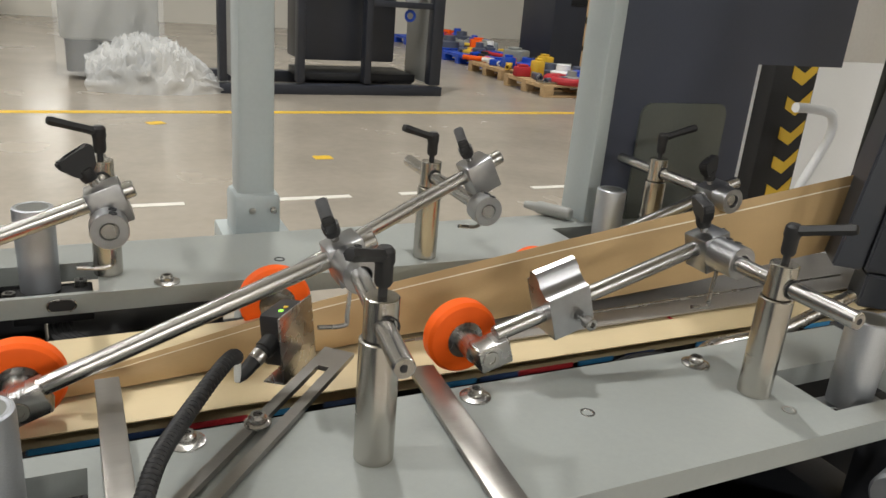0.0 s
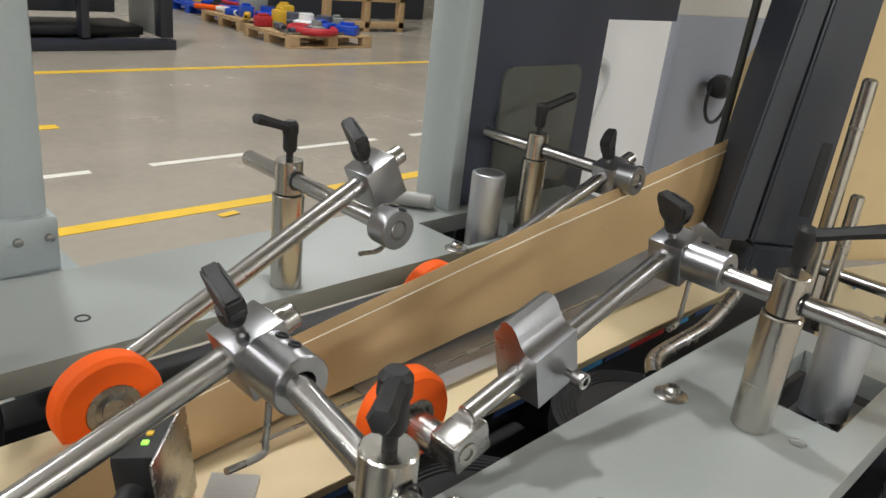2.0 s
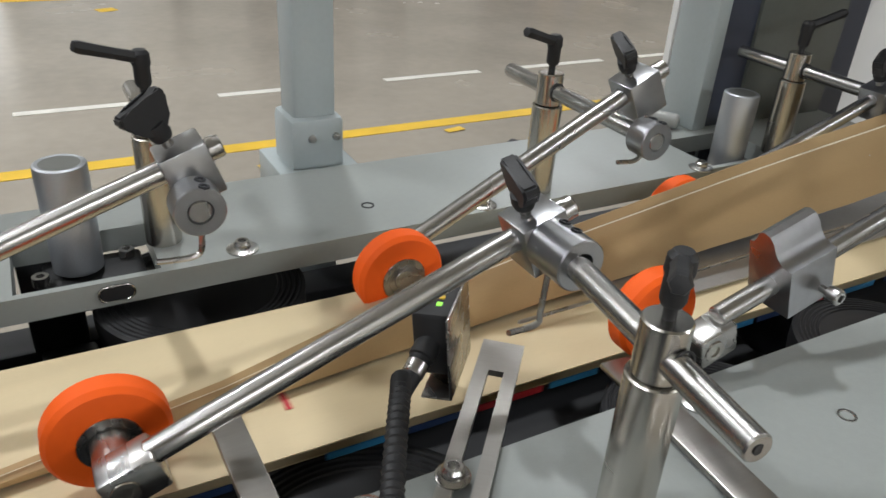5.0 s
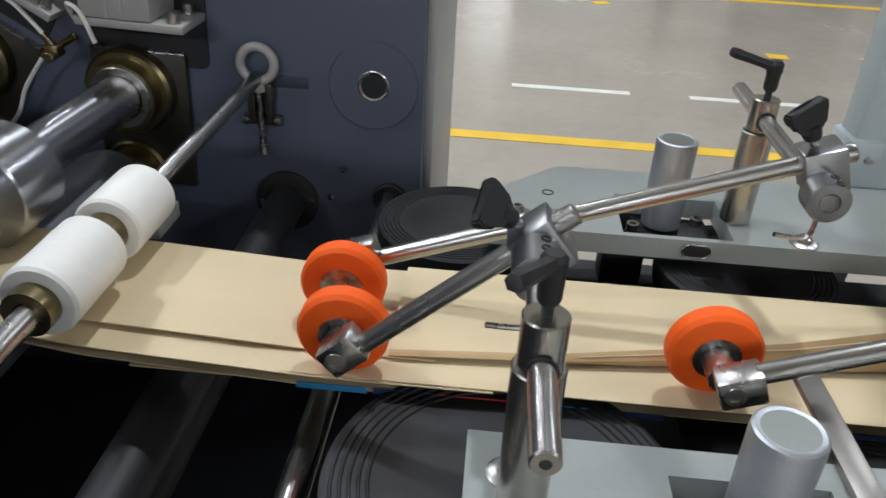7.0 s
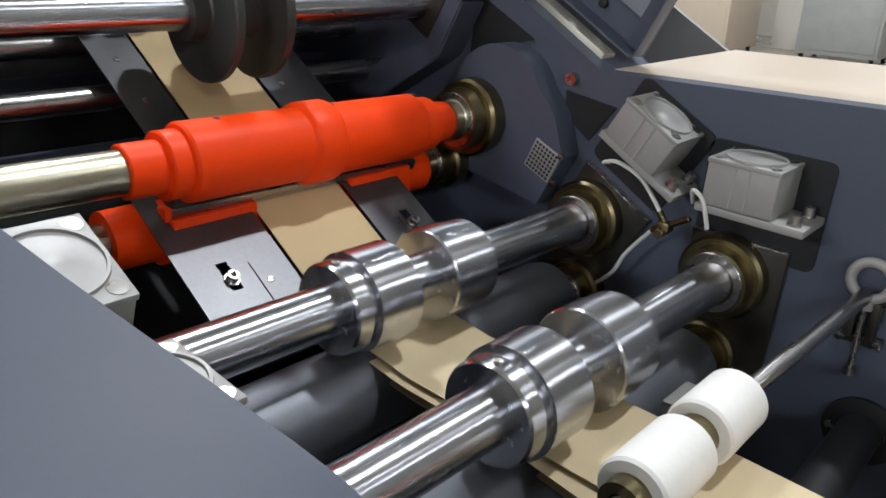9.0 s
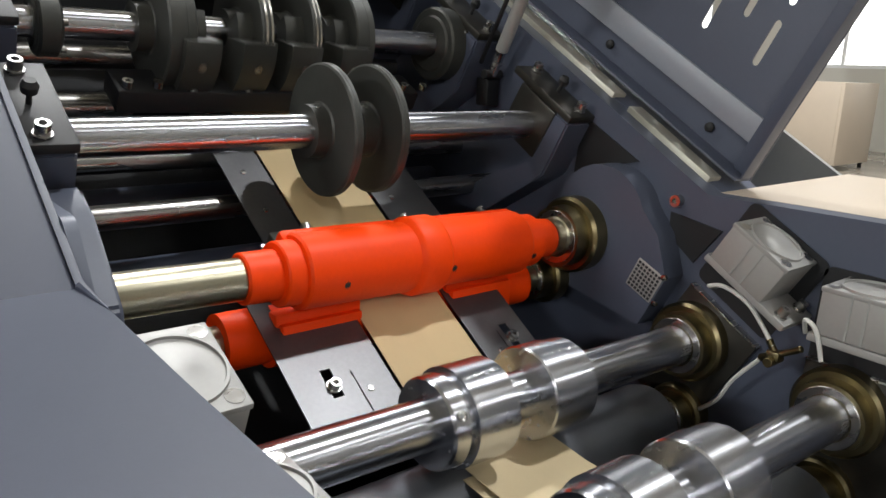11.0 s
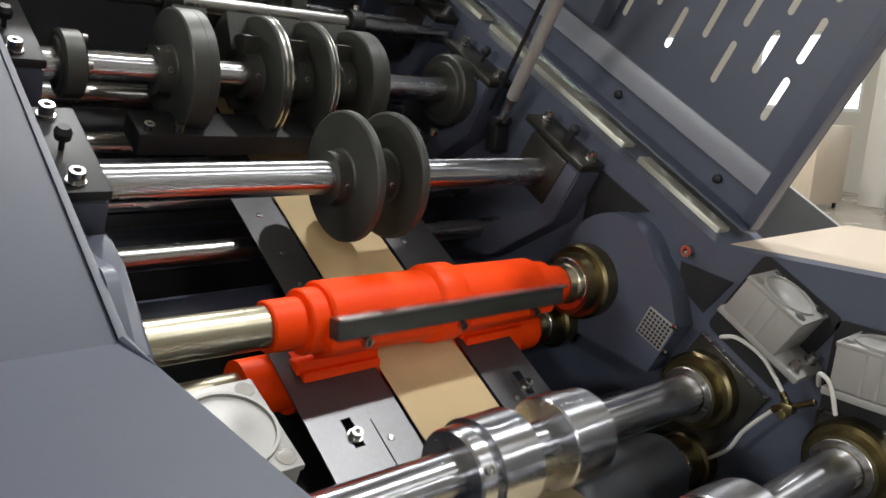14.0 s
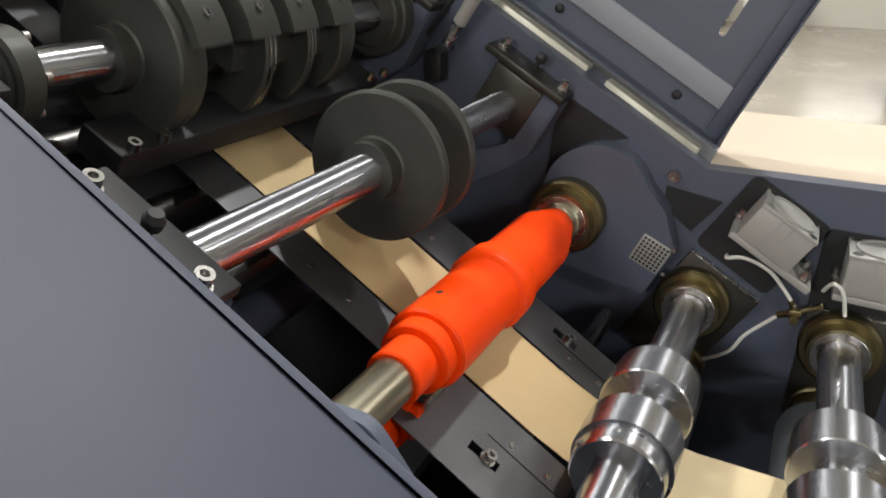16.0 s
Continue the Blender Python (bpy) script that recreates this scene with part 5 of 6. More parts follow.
# stacked tool bars at the head of the incline
for k in range(5):
    x = -1.60 - .11 * k
    z = 1.565 + .07 * k
    t = thing("tool_bar", (x, .78, z), "dark steel tool bar with clamped holders", "tool bar", "tool bars")
    bm = bmesh.new()
    rod(bm, (0, -.42, 0), (0, .38, 0), .017, 24)
    part("bar", bm, STEEL if k % 2 == 0 else DISC, t)
    rnd = random.Random(k)
    for y in (-.26, -.12, .02, .13, .27):
        yy = y + rnd.uniform(-.03, .03)
        bm = bmesh.new()
        box(bm, (0, yy, rnd.uniform(-.02, .01)), (.05, .035, .06), bev=.004)
        part("holder", bm, BLACK, t)
        bm = bmesh.new()
        lathe(bm, (.012, yy, .02), (.2, yy, .3), [(0, 0), (0, .007), (.016, .007), (.016, .0035), (.01, .003), (.01, 0)], 14)
        part("bolt", bm, STEEL_Y, t)

t = thing("tool_rail", (-1.585, .78, 1.488), "bright round tool rail with clamp collars over the slotting discs", "tool rail")
bm = bmesh.new()
rod(bm, (0, -.42, 0), (0, .37, 0), .0135, 28)
part("rail", bm, ROD, t)
for y in (-.17, .155):
    bm = bmesh.new()
    pipe(bm, (0, y - .013, 0), (0, y + .013, 0), .023, .0137, 28)
    box(bm, (-.012, y, -.04), (.03, .024, .06), bev=.003)
    clamp = part("clamp", bm, BLACK, t, "black clamp collar")
    bm = bmesh.new()
    lathe(bm, (.006, y, .018), (.2, y, 1), [(0, 0), (0, .006), (.012, .006), (.012, .003), (.007, .0025), (.007, 0)], 14)
    part("bolt", bm, STEEL_Y, clamp)

# near-black plates added behind and below the incline, standing for its unlit depth
t = thing("dark_head_backing", (0, 0, 0), "near-black plates added as the unlit depth of the machine head", "machine lining")
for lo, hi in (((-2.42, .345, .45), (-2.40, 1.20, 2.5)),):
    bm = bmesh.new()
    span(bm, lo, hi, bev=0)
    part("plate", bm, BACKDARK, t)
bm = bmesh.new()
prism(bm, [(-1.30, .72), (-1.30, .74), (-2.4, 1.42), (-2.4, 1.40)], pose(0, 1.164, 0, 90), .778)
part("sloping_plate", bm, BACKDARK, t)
for x, z, ya, yb, r, mat in ((-1.62, 1.60, .42, .98, .020, STEEL), (-1.72, 1.70, .40, 1.16, .024, STEEL), (-1.80, 1.62, .40, 1.16, .018, STEEL), (-1.95, 1.84, .40, 1.16, .028, STEEL), (-2.1, 1.76, .40, 1.16, .05, DISC), (-2.1, 2.0, .40, 1.16, .02, STRAP), (-2.25, 2.1, .40, 1.16, .03, DISC)):
    bm = bmesh.new()
    rod(bm, (x, ya, z), (x, yb, z), r, 24)
    solid("tie_bar", bm, mat, "dark round cross bar in the machine head", "cross bar", "cross bars")
rnd = random.Random(11)
for k in range(16):
    x = -1.66 - .045 * k
    y = .46 + .62 * rnd.random()
    t = thing("blade_holder", pose(x, y, 1.53 - (x + 1.66) * .62 + rnd.uniform(-.05, .05), rnd.uniform(-12, 12), 31, rnd.uniform(-20, 20)), "black steel blade holder clamped on a bar", "tool holder", "blade holders")
    bm = bmesh.new()
    box(bm, (0, 0, 0), (rnd.uniform(.05, .12), rnd.uniform(.03, .07), rnd.uniform(.03, .06)), bev=.004)
    part("block", bm, DISC, t)
    for dx in (-.02, .02):
        bm = bmesh.new()
        lathe(bm, (dx, .0, .012), (dx, 0, 1), [(0, 0), (0, .007), (.022, .007), (.022, .0035), (.016, .003), (.016, 0)], 14)
        part("bolt", bm, STEEL, t)
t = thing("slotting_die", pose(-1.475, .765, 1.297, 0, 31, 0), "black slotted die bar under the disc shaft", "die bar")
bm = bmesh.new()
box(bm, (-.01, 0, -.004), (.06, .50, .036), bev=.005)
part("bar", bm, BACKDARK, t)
for y in (-.24, -.20, .21, .25):
    bm = bmesh.new()
    lathe(bm, (.02, y, .0225), (.02, y, 1), [(0, 0), (0, .007), (.01, .007), (.01, .0035), (.005, .003), (.005, 0)], 14)
    part("bolt", bm, STEEL, t)
# round dark bearing housings at both ends of the slotting shaft
for y, r, th in ((.445, .044, .034), (1.10, .064, .05)):
    t = thing("bearing_housing", (D4[0], y, D4[1]), "round blackened bearing housing with an oily rim", "bearing housing", "round housings")
    bm = bmesh.new()
    lathe(bm, (0, -th / 2, 0), (0, th, 0), [(0, .022), (0, r * .72), (.003, r * .78), (.003, r - .004), (.006, r), (th - .006, r), (th - .003, r - .004), (th - .003, r * .78), (th, r * .72), (th, .022)], 56)
    part("housing", bm, DISC, t)
    bm = bmesh.new()
    lathe(bm, (0, th / 2, 0), (0, 1, 0), [(-.002, r * .34), (.002, r * .36), (.002, r * .56), (-.002, r * .58)], 40)
    part("inner_ring", bm, BRASSY, t)
    for k in range(6):
        bm = bmesh.new()
        a = k * math.tau / 6
        c = Vector((r * .88 * math.cos(a), th / 2, r * .88 * math.sin(a)))
        lathe(bm, c, c + Vector((0, 1, 0)), [(-.004, 0), (-.004, .005), (.002, .005), (.002, .0025), (-.001, .002), (-.001, 0)], 12)
        part("screw", bm, STRAP, t)

# guide sheets either side of the paper on the incline
SL = math.degrees(math.atan2(1.408 - .972, .67))
for ya, yb in ((.575, .703), (.852, .948)):
    t = thing("guide_sheet", pose(-1.06, 0, .960, 0, SL, 0), "thin steel guide sheet along the paper edge", "guide sheet", "guide sheets")
    near = ya < .8
    bm = bmesh.new()
    if near:
        grid_plate(bm, (-.85, -.49, -.46, -.07, -.03, .05), (ya, .618, .632, yb), -.002, 0, [(3, 1)], {(2, 0): (-.20, .575), (1, 0): (-.21, .640), (0, 0): (-.85, .640), (1, 1): (-.21, .650), (1, 2): (-.21, .66), (0, 1): (-.85, .65), (0, 2): (-.85, .66), (2, 1): (-.20, .618), (2, 2): (-.20, .632), (1, 3): (-.21, .703), (2, 3): (-.20, .703)})
    else:
        grid_plate(bm, (-.85, -.49, -.46, -.07, -.03, .05), (ya, .905, .919, yb), -.002, 0, [(3, 1)])
    part("sheet", bm, TIN, t)
    e = .668 if near else .882
    b = .625 if near else .912
    for x in (-.03, .02, -.28, -.34, -.42, -.56):
        bm = bmesh.new()
        lathe(bm, (x, e, 0), (x, e, 1), [(0, 0), (0, .0048), (.0016, .004), (.002, 0)], 12)
        part("screw", bm, STEEL_Y, t)
    bm = bmesh.new()
    lathe(bm, (-.045, b, 0), (-.045, b, 1), [(0, 0), (0, .0095), (.0015, .0095), (.0015, .0068), (.010, .0068), (.010, .0035), (.005, .003), (.005, 0)], 20)
    part("bolt", bm, STEEL_Y, t)
    bm = bmesh.new()
    y = .655 if near else .895
    span(bm, (-.06, y, .0003), (.05, y + .001, .001), bev=0)
    part("seam", bm, DARK, t)

# white nylon press rollers
t = thing("nylon_roller", (-.614, .78, .938), "white nylon press rollers on a steel rod", "roller")
for ya, yb in ((.672, .762), (.790, .872)):
    bm = bmesh.new()
    lathe(bm, (0, ya - .78, 0), (0, yb - .78, 0), [(0, .012), (0, .030), (.003, .0325), (yb - ya - .003, .0325), (yb - ya, .030), (yb - ya, .012)], 48)
    part("roller", bm, NYLON, t)
for ya, yb in ((.655, .6715), (.7625, .7895), (.8725, .884)):
    bm = bmesh.new()
    lathe(bm, (0, ya - .78, 0), (0, yb - .78, 0), [(0, .0105), (0, .020), (yb - ya, .020), (yb - ya, .0105)], 32)
    part("collar", bm, BRASSY, t)
NYLON_ROLLER = t
SPINS.append((t, -math.degrees(SPEED / .0325)))
t = thing("roller_rod", (-.612, .78, .938), "plain steel rod carrying the nylon rollers", "rod")
for ra, rb, rr in (((-.002, -.44, -.004), (0, -.12, 0), .0105), ((0, .10, 0), (.032, .375, .034), .0095), ((0, -.13, 0), (0, .10, 0), .009)):
    bm = bmesh.new()
    rod(bm, ra, rb, rr, 28)
    part("rod_length", bm, ROD, t)

t = thing("eye_bolt", (-.578, 1.150, .985), "galvanised lifting eye bolt on a small clamp bracket", "eye bolt")
bm = bmesh.new()
torus(bm, pose(0, 0, .006, 90, 0, 0), .0225, .0062, 40, 14)
lathe(bm, (0, 0, -.03), (0, 0, 1), [(0, 0), (0, .009), (.012, .0085), (.014, .006), (.02, 0)], 18)
part("eye", bm, CAST, t)
bm = bmesh.new()
box(bm, (-.012, .006, -.045), (.010, .016, .05), bev=.002)
box(bm, (.012, .006, -.045), (.010, .016, .05), bev=.002)
box(bm, (0, .010, -.073), (.052, .010, .014), bev=.002)
box(bm, (0, .008, -.035), (.038, .012, .022), bev=.002)
part("clamp", bm, SLIDE, t)
bm = bmesh.new()
rod(bm, (0, 0, -.12), (0, 0, -.02), .004, 14)
lathe(bm, (0, 0, -.118), (0, 0, -1), [(-.012, 0), (-.012, .007), (0, .007), (.002, 0)], 14)
part("stud", bm, STEEL_Y, t)
for x in (-.021, .021):
    bm = bmesh.new()
    lathe(bm, (x, .004, -.073), (x, -1, -.073), [(0, 0), (0, .006), (.004, .0055), (.005, 0)], 14)
    part("screw", bm, STEEL_Y, t)

# lower cross bars seen below the paper
for x, z, r, mat, lab, ya in ((-.552, .79, .026, BLACK, "dull black cross bar", .30), (-.405, .805, .0135, STEEL_Y, "bright steel cross bar", .30), (-.62, .62, .03, BLACK, "dull black cross bar", .35)):
    bm = bmesh.new()
    rod(bm, (x, ya, z), (x, 1.16, z), r, 32)
    solid("cross_bar", bm, mat, lab + " between the machine sides", "cross bar")
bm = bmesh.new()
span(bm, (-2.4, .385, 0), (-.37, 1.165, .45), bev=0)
solid("interior_base", bm, DARK, "near-black block filling the bottom of the machine interior", "machine floor")
bm = bmesh.new()
box(bm, (-.66, .93, .875), (.08, .06, .02), bev=.003)
solid("clear_block", bm, CAST, "small pale plastic guide block", "guide block")

# big boss, mesh plate and beam details on the far wall
t = thing("bearing_shield", (0, 0, 0), "rounded navy bearing shield on the side wall", "bearing shield")
bm = bmesh.new()
pts = [(-1.25, 1.02), (-1.04, .98), (-1.0, 1.06), (-1.02, 1.12)] + [(-1.13 + .085 * math.cos(radians(a)), 1.125 + .085 * math.sin(radians(a))) for a in range(20, 165, 12)]
prism(bm, pts, pose(0, 1.165, 0, 90), .045)
part("shield", bm, NAVY, t)
bm = bmesh.new()
box(bm, (0, 0, 0), (.05, .012, .05), pose(-1.035, 1.125, 1.05, 0, 25, 0), bev=.002)
plate = part("mesh_plate", bm, CAST, t, "small perforated metal plate")
bm = bmesh.new()
pm = pose(-1.035, 1.125, 1.05, 0, 25, 0)
for a in range(7):
    for b in range(7):
        c = pm @ Vector((-.0195 + .0065 * a, -.0062, -.0195 + .0065 * b))
        box(bm, (0, 0, 0), (.0042, .0006, .0042), Matrix.Translation(c) @ pose(0, 0, 0, 0, 25, 0), bev=0)
part("perforation", bm, DARK, plate, "dark punched holes")
for dx, dz in ((.022, -.03), (.034, .012)):
    bm = bmesh.new()
    lathe(bm, (-1.035 + dx, 1.12, 1.05 + dz), (-1.035 + dx, 1, 1.05 + dz), [(0, 0), (0, .005), (.004, .0045), (.005, 0)], 12)
    part("screw", bm, STEEL_Y, t)
bm = bmesh.new()
lathe(bm, (-1.02, 1.165, 1.168), (-1.02, 1.1, 1.168), [(0, 0), (0, .009), (.012, .009), (.012, .0045), (.007, .004), (.007, 0)], 20)
part("bolt", bm, STEEL_Y, t)

# hinged slotted guard standing open on the far side
SV, EV = Vector((-math.cos(radians(31)), 0, math.sin(radians(31)))), Vector((.43, .06, .90)).normalized()
LC = Vector((-.975, 1.275, 1.195))


def guard():
    t = thing("hinged_guard", (0, 0, 0), "open navy sheet-steel guard with slanted slots", "machine guard")
    nrm = SV.cross(EV).normalized()
    m = Matrix.Translation(LC) @ Matrix((SV, EV, nrm)).transposed().to_4x4()
    # panel with slots: cells along the incline and up
    bm = bmesh.new()
    us, vs = {0, 1.35}, {0, .86}
    slots = []
    for k in range(22):
        for r in range(8):
            u, v = .087 + .053 * k, .1345 + .047 * (k % 2) + .094 * r
            if v + .07 < .84:
                slots.append((u, u + .0125, v, v + .07))
                us |= {u, u + .0125}
                vs |= {v, v + .07}
    us, vs = sorted(us), sorted(vs)
    skip = set()
    for i in range(len(us) - 1):
        for j in range(len(vs) - 1):
            a, b = (us[i] + us[i + 1]) / 2, (vs[j] + vs[j + 1]) / 2
            if any(u0 < a < u1 and v0 < b < v1 for u0, u1, v0, v1 in slots):
                skip.add((i, j))
    grid_plate(bm, us, vs, 0, .003, skip)
    for u0, u1, v0, v1 in slots:
        h = (u1 - u0) / 2
        for sx in (-1, 1):
            for sy in (-1, 1):
                cu, cv = (u0 + u1) / 2 + sx * h, (v0 if sy < 0 else v1)
                arc = [(cu - sx * h + sx * h * math.cos(a), cv - sy * h + sy * h * math.sin(a)) for a in [radians(22.5 * q) for q in range(5)]]
                prism(bm, [(cu, cv)] + arc, Matrix(), .003)
    bmesh.ops.transform(bm, matrix=m, verts=bm.verts[:])
    part("panel", bm, NAVY, t)
    for lo, hi, n in (((0, 0, -.045), (1.35, .004, 0), "bottom_flange"), ((0, .004, -.03), (.004, .86, 0), "edge_flange"), ((.03, .045, -.008), (1.3, .085, -.0002), "stiffener"), ((.004, .004, -.012), (.03, .86, -.0002), "edge_fold")):
        bm = bmesh.new()
        span(bm, lo, hi, m, bev=.002)
        # light falling on the stiffener is put into its slate colour
        part(n, bm, SLATE if n == "stiffener" else NAVY, t)
    bm = bmesh.new()
    span(bm, (.42, .10, -.055), (.95, .6, -.008), m, bev=.006)
    part("junction_box", bm, NAVY, t)
    # lit strip on the box, its brightness painted in pale slate
    bm = bmesh.new()
    span(bm, (.46, .13, -.058), (.90, .17, -.0553), m, bev=.001)
    part("lit_box_strip", bm, SLATE, t)
    for ua, ub in ((.02, .20), (.235, .62), (.65, 1.2)):
        bm = bmesh.new()
        span(bm, (ua, -.034, -.080), (ub, -.006, -.046), m, bev=.002)
        part("hinge_bar", bm, HINGE, t, "pale flat hinge bar")
    for u in (.10, .34, .55):
        bm = bmesh.new()
        c, e = m @ Vector((u, .025, -.003)), m @ Vector((u, .025, -1))
        lathe(bm, c, e, [(0, 0), (0, .008), (.004, .0075), (.006, .004), (.006, 0)], 14)
        part("bolt", bm, BLACK, t)
    t2 = thing("gas_strut", (0, 0, 0), "steel gas strut holding the guard open", "gas strut")
    a, b = Vector((-1.40, 1.135, 1.335)), Vector((-1.215, 1.09, 1.60))
    d = (b - a).normalized()
    bm = bmesh.new()
    rod(bm, a, a + d * .09, .009, 20)
    part("piston_rod", bm, CHROME, t2)
    bm = bmesh.new()
    rod(bm, a + d * .05, a + d * .45, .011, 24)
    part("cylinder", bm, CAST, t2)
    bm = bmesh.new()
    rod(bm, a + Vector((0, -.02, 0)), a + Vector((0, .02, 0)), .008, 16)
    box(bm, a + Vector((-.02, .01, -.03)), (.03, .03, .05), bev=.003)
    part("pivot", bm, BLACK, t2)
    bm = bmesh.new()
    tube(bm, smooth_path([a + Vector((-.03, 0, .02)), a + d * .15 + Vector((-.025, -.01, .0)), a + d * .3 + Vector((-.018, -.012, 0)), a + d * .5 + Vector((-.02, 0, 0))], 6), .004, 8)
    part("cable", bm, BLACK, t2)


guard()


# ---- former end of the machine ----
def former_end():
    t = thing("end_frame", (0, 0, 0), "dark navy machine end frame with light edge and hatch", "machine frame")
    bm = bmesh.new()
    prism(bm, [(.735, .2), (1.03, .2), (1.03, 1.18), (1.235, 1.18), (1.235, 2.4), (.735, 2.4)], pose(0, 1.08, 0, 90), .06)
    part("panel", bm, FRAME_NAVY, t)
    bm = bmesh.new()
    span(bm, (.710, 1.012, .2), (.7345, 1.08, 2.4), bev=.003)
    part("edge", bm, FRAME_GREY, t, "light grey painted edge")
    bm = bmesh.new()
    prism(bm, [(.885 + sx * .09 + .022 * (math.cos(a) - 1 if sx > 0 else math.cos(a) + 1), .957 + sy * .157 + .022 * (math.sin(a) - 1 if sy > 0 else math.sin(a) + 1)) for sx, sy, q in ((1, 1, 0), (-1, 1, 90), (-1, -1, 180), (1, -1, 270)) for a in [radians(q + 15 * n) for n in range(7)]], pose(0, 1.0195, 0, 90), .005)
    part("hatch", bm, GLASS_DARK, t, "smoked hatch window")
    bm = bmesh.new()
    span(bm, (2.0, 2.35, .1), (3.62, 2.38, 3.4), bev=.004)
    part("white_panel", bm, WHITE, t, "white enamelled panel")
    bm = bmesh.new()
    span(bm, (1.91, 1.38, .3), (2.6, 1.41, 1.40), bev=.004)
    part("rear_panel", bm, SLATE, t, "slate-grey rear panel")
    bm = bmesh.new()
    span(bm, (1.2355, 1.025, 1.19), (1.75, 1.075, 2.4), bev=.004)
    part("upper_panel", bm, WHITE, t, "white enamelled upper panel")
    # valve fixture on the grey panel
    v = thing("valve_fitting", Matrix.Translation((2.185, 1.37, .969)) @ Matrix.Diagonal((1.35, 1.35, 1.35, 1)), "steel valve fitting with a black knob and hose loop", "valve")
    bm = bmesh.new()
    rod(bm, (0, .02, 0), (0, -.08, 0), .02, 24)
    rod(bm, (0, -.05, 0), (.07, -.05, .01), .012, 20)
    part("body", bm, STEEL_Y, v)
    bm = bmesh.new()
    lathe(bm, (-.03, -.03, 0), (-1, -.03, 0), [(0, 0), (0, .02), (.02, .026), (.04, .022), (.045, 0)], 20)
    part("knob", bm, BLACK, v)
    bm = bmesh.new()
    torus(bm, pose(-.03, -.02, -.03, 90, 0, 0), .05, .004, 28, 8)
    part("hose_loop", bm, BLACK, v)
    # black inclined former box
    f = thing("paper_former", (0, 0, 0), "black inclined steel paper former box", "paper former")
    def slab(lo, hi, z0, z1, thick, out, mat, nm):
        """A leaning plate whose front runs from the far to the near edge of the box."""
        L0, R0, L1, R1 = Vector((.938, .726, 0)), Vector((1.022, .645, 0)), Vector((1.066, .700, 0)), Vector((1.075, .648, 0))
        back = Vector((.66, .75, 0))
        bm = bmesh.new()
        vs = []
        for z in (z0, z1):
            k = (z - .935) / .815
            L, R = L0.lerp(L1, k), R0.lerp(R1, k)
            a, b = L.lerp(R, lo), L.lerp(R, hi)
            for p in (a - back * out, b - back * out, b + back * thick, a + back * thick):
                vs.append(bm.verts.new((p.x, p.y, z)))
        for q in ((3, 2, 1, 0), (4, 5, 6, 7), (0, 1, 5, 4), (1, 2, 6, 5), (2, 3, 7, 6), (3, 0, 4, 7)):
            bm.faces.new([vs[k] for k in q])
        bmesh.ops.bevel(bm, geom=bm.edges[:], offset=.003 if thick > .01 else .0005, segments=2, affect="EDGES")
        return part(nm, bm, mat, f)
    slab(0, .34, .935, 1.75, .09, 0, BLACK_STEEL, "side_plate")
    slab(.36, 1, .935, 1.75, .09, .003, BLACK_STEEL, "body")
    slab(.33, .37, .936, 1.749, .05, -.012, DARK, "seam")
    slab(.80, .93, .978, 1.076, .004, .0045, BACKDARK, "slot")
    slab(.40, .97, .885, .933, .06, .006, BLACK_STEEL, "foot")
    for y in (.655, .70, .755):
        bm = bmesh.new()
        lathe(bm, (1.10 - (y - .645) * .3, y + .10, .90), (1.10 - (y - .645) * .3, y + .10, 2), [(0, 0), (0, .010), (.018, .010), (.018, .005), (.01, .004), (.01, 0)], 18)
        part("bolt", bm, BLACK, f)
    # brown sheet coming down behind the former
    bm = bmesh.new()
    rows = []
    for i in range(16):
        u = i / 15
        rows.append([(1.075 + .6 * u + .05 * s, .66 - .36 * u + .02 * math.sin(6 * s), .90 + .95 * s) for s in [k / 12 for k in range(13)]])
    sheet(bm, rows, .001)
    # lighter kraft copy puts the front light into the sheet's colour
    solid("paper_sheet", bm, MID_KRAFT, "wide brown kraft sheet drawn over the former", "paper web")
    bm = bmesh.new()
    sheet(bm, [[(1.15, .832 + .026 * min(1, s * 2) - .06 * max(0, s * 2 - 1), .98 + .27 * s), (1.145, .80 - .03 * s, .98 + .29 * s), (1.13, .745, .98 + .32 * s)] for s in [k / 8 for k in range(9)]], .001)
    solid("paper_sheet", bm, MID_KRAFT, "brown kraft paper flap turning round the former", "paper web")
    # printed face of the incoming sheet lower down
    bm = bmesh.new()
    sheet(bm, [[(1.02 + .6 * u, .60 - .2 * u, .80 + .12 * s) for s in (0, .5, 1)] for u in (0, .5, 1)], .001)
    w = solid("printed_sheet", bm, CREAM, "pale sheet with a blurred coloured print", "paper web")
    rnd = random.Random(3)
    for k in range(22):
        bm = bmesh.new()
        u, s = rnd.random(), rnd.random()
        box(bm, (1.02 + .6 * u, .5985 - .2 * u, .80 + .12 * s), (.03 * rnd.uniform(.5, 1.4), .002, .02 * rnd.uniform(.5, 1.3)), bev=0)
        part("print_patch", bm, (PRINT_RED, PRINT_RED, PRINT_BLUE, YELLOW, PRINT_NAVY)[k % 5], w)
    # upright guide rods
    for x, y, z0, z1, r in ((.94, .602, .86, 1.17, .0085), (.95, .58, .86, 1.037, .008)):
        bm = bmesh.new()
        rod(bm, (x, y, z0), (x + .01, y + .004, z1), r, 20, .003)
        solid("guide_rod", bm, STEEL, "upright dark steel guide rod with rounded end", "guide rod", "upright guide rods")
    bm = bmesh.new()
    rod(bm, (1.06, .815, .98), (1.07, .80, 1.7), .006, 16)
    solid("guide_rod", bm, DISC, "thin upright steel rod beside the former", "guide rod")
    # second small plate with its own post
    t = thing("rear_clamp_plate", (.93, .50, .86), "grey plate with a short steel clamp post", "clamp plate")
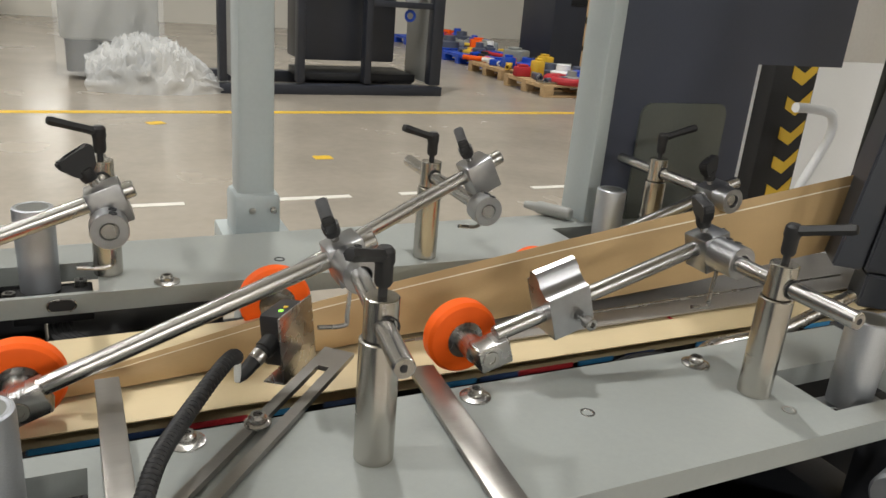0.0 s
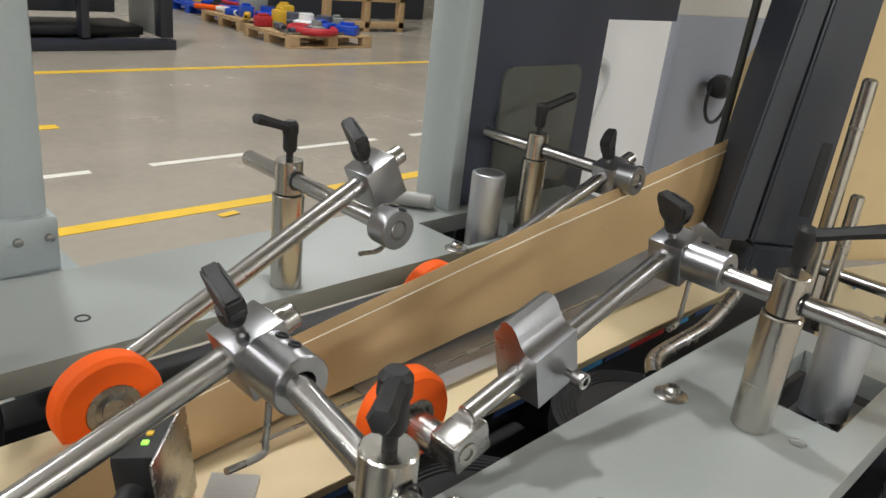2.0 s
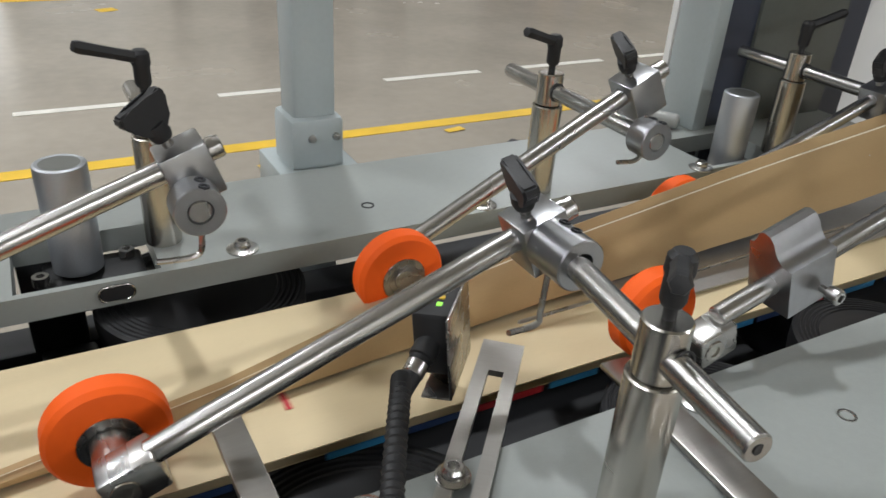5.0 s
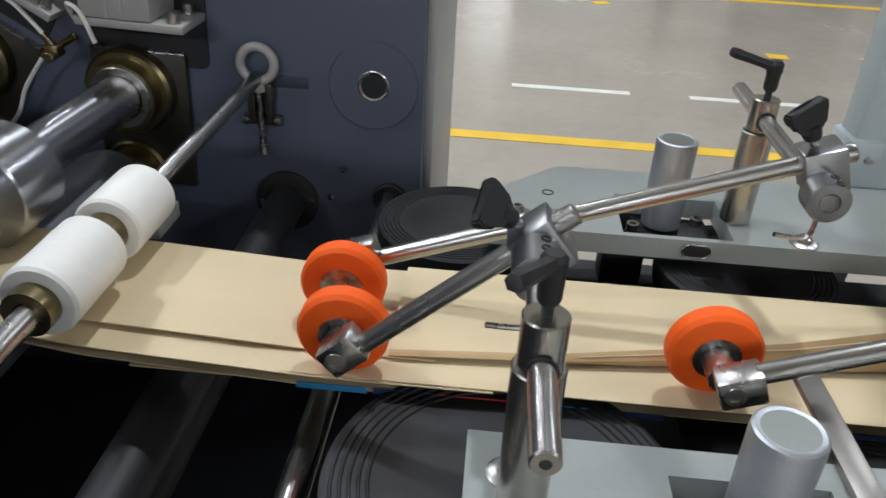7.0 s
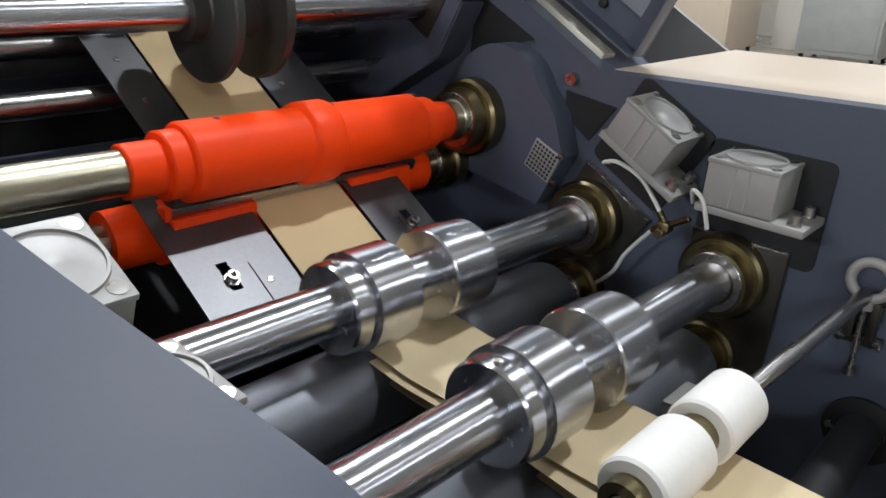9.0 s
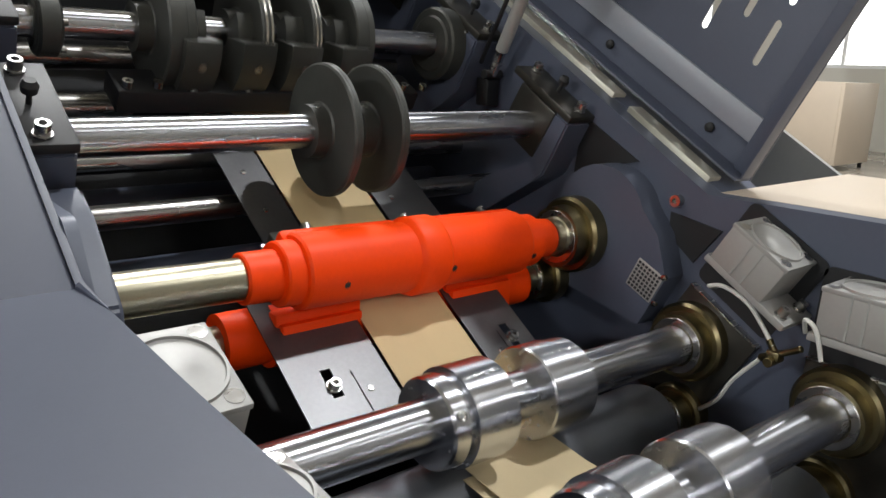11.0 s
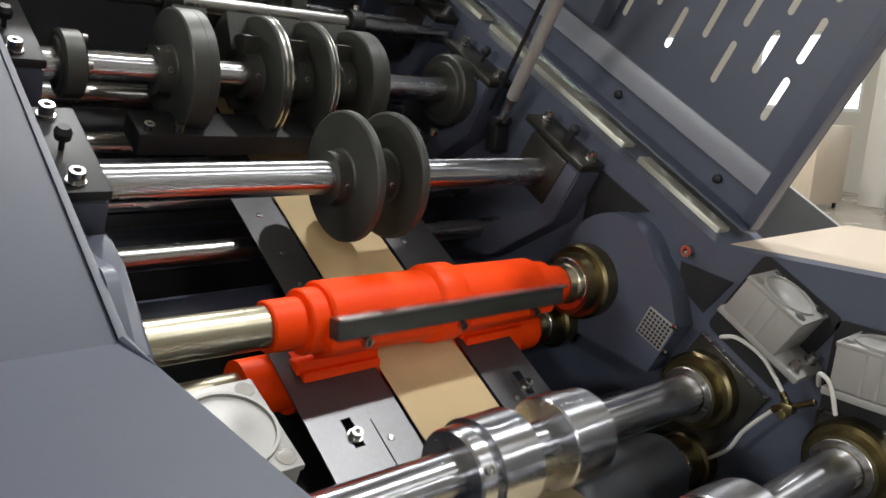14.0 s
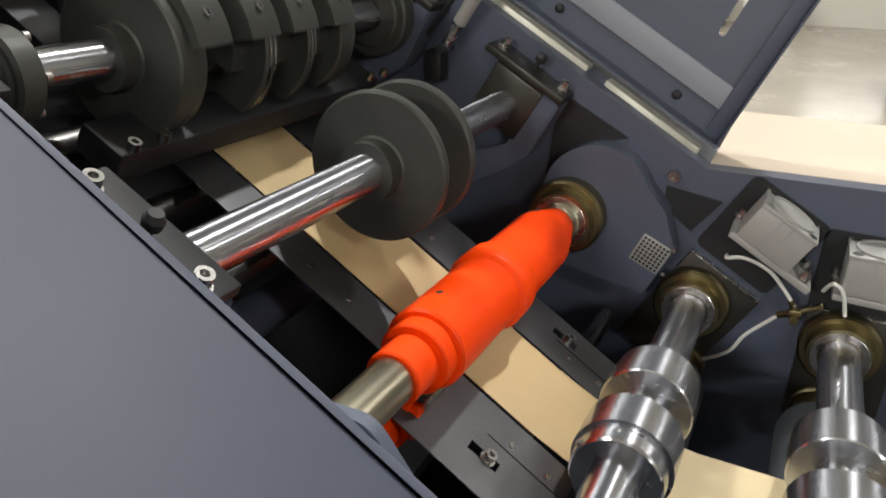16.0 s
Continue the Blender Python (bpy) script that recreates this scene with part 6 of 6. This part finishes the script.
    bm = bmesh.new()
    span(bm, (-.05, -.06, 0), (.10, .04, .018), bev=.004)
    part("plate", bm, PLATE, t)
    bm = bmesh.new()
    rod(bm, (.03, 0, .018), (.03, 0, .10), .0155, 28)
    part("post", bm, STEEL, t)
    bm = bmesh.new()
    rod(bm, (.03, -.10, .075), (.03, .12, .075), .008, 20)
    part("cross_rod", bm, ROD, t)
    lv = lever_handle(t, .0, 120)
    lv.matrix_basis = pose(.03, 0, .10)
    for x in (-.03, .0):
        bm = bmesh.new()
        lathe(bm, (x, -.045, .018), (x, -.045, 1), [(0, 0), (.0005, .008), (.0005, .005), (-.002, .004), (-.002, 0)], 16)
        part("hole", bm, STEEL_Y, t)
    # bent bar guide beside the web
    bm = bmesh.new()
    tube(bm, smooth_path([(.60, .612, .896), (.64, .632, .897), (.74, .634, .90), (.82, .645, .91), (.90, .66, .92)], 8), .0085, 14)
    solid("bent_guide_bar", bm, STEEL_Y, "bent round steel guide bar beside the paper", "guide bar")
    # knurled handwheel end below the plate edge
    bm = bmesh.new()
    lathe(bm, (.62, .38, .87), (.75, .415, .87), [(0, 0), (0, .02), (.004, .023), (.06, .023), (.064, .018), (.13, .018)], 32)
    solid("adjusting_spindle", bm, KNURL, "knurled steel adjusting spindle under the plate edge", "spindle")
    # grey tube left lying on the bed edge
    bm = bmesh.new()
    lathe(bm, (.645, 1.09, .931), (.70, 1.015, .931), [(0, 0), (0, .006), (.02, .008), (.025, .0105), (.078, .0105), (.082, .008), (.084, 0)], 22)
    solid("grease_tube", bm, MACHINE_GREY, "grey plastic tube lying on the machine bed", "tube")
    # striped post and bent white handle behind the opening
    h = thing("striped_post", (2.42, 2.09, 0), "black post with yellow chevron tape", "post")
    bm = bmesh.new()
    span(bm, (-.15, 0, 0), (.07, .07, 1.7), bev=.004)
    part("post", bm, BLACK, h)
    for k in range(11):
        bm = bmesh.new()
        z = .24 + .1125 * k
        prism(bm, [(-.062, z), (0, z - .027), (.062, z + .024), (.062, z + .069), (0, z + .018), (-.062, z + .045)], pose(0, -.0006, 0, 90), .002)
        part("chevron", bm, YELLOW, h, "yellow reflective chevron")
    g = thing("hand_rail", Matrix.Translation((2.36, 1.93, .94)) @ Matrix.Diagonal((1.5, 1.5, 1.5, 1)), "bent white tubular hand rail behind the machine end", "rail")
    bm = bmesh.new()
    tube(bm, smooth_path([(-.09, 0, .005), (-.01, 0, 0), (.04, 0, -.015), (.05, 0, -.06), (.012, 0, -.14), (-.012, 0, -.19), (-.02, 0, -.26), (-.02, 0, -.626)], 8), .0115, 14)
    part("tube", bm, WHITE, g)
    # white tube rail in the background
    bm = bmesh.new()
    tube(bm, smooth_path([(3.6, 3.28, 1.02), (3.75, 3.25, 1.02), (3.8, 3.2, .98), (3.72, 3.2, .6), (3.7, 3.2, .02)], 8), .035, 14)
    solid("tube_rail", bm, WHITE, "bent white tubular rail standing on the floor", "rail")


BLACK_STEEL = material("black_enamel_steel", (0.034, 0.038, 0.046), 0.3, spots=0.15, scale=8)
former_end()


# ---- movement ----
def motions():
    n = round(16.0 * FPS)
    web_rows = []
    for k in range(n + 1):
        s = (SPEED * k / FPS + LENGTH / 2) % LENGTH - LENGTH / 2
        web_rows.append((k / FPS, pose(-s, 0, 0)))
    walk(WEB, web_rows)
    turn = 1129.5
    for ob, first in ((ROTOR, 9), (SLOTTER, 9)):
        base = ob.matrix_basis.copy()
        walk(ob, [(k / FPS, base @ pose(0, 0, 0, 0, -(first - turn * (k / FPS - 12.4)), 0)) for k in range(n + 1)])
    for ob, deg in SPINS:
        base = ob.matrix_basis.copy()
        walk(ob, [(k / FPS, base @ pose(0, 0, 0, 0, -deg * k / FPS, 0)) for k in range(n + 1)])
    for ob, r in WHEELS:
        p = ob.matrix_basis.translation.copy()
        walk(ob, [(k / FPS, pose(*p, 0, math.degrees(SPEED / r) * k / FPS, 0)) for k in range(n + 1)])


motions()
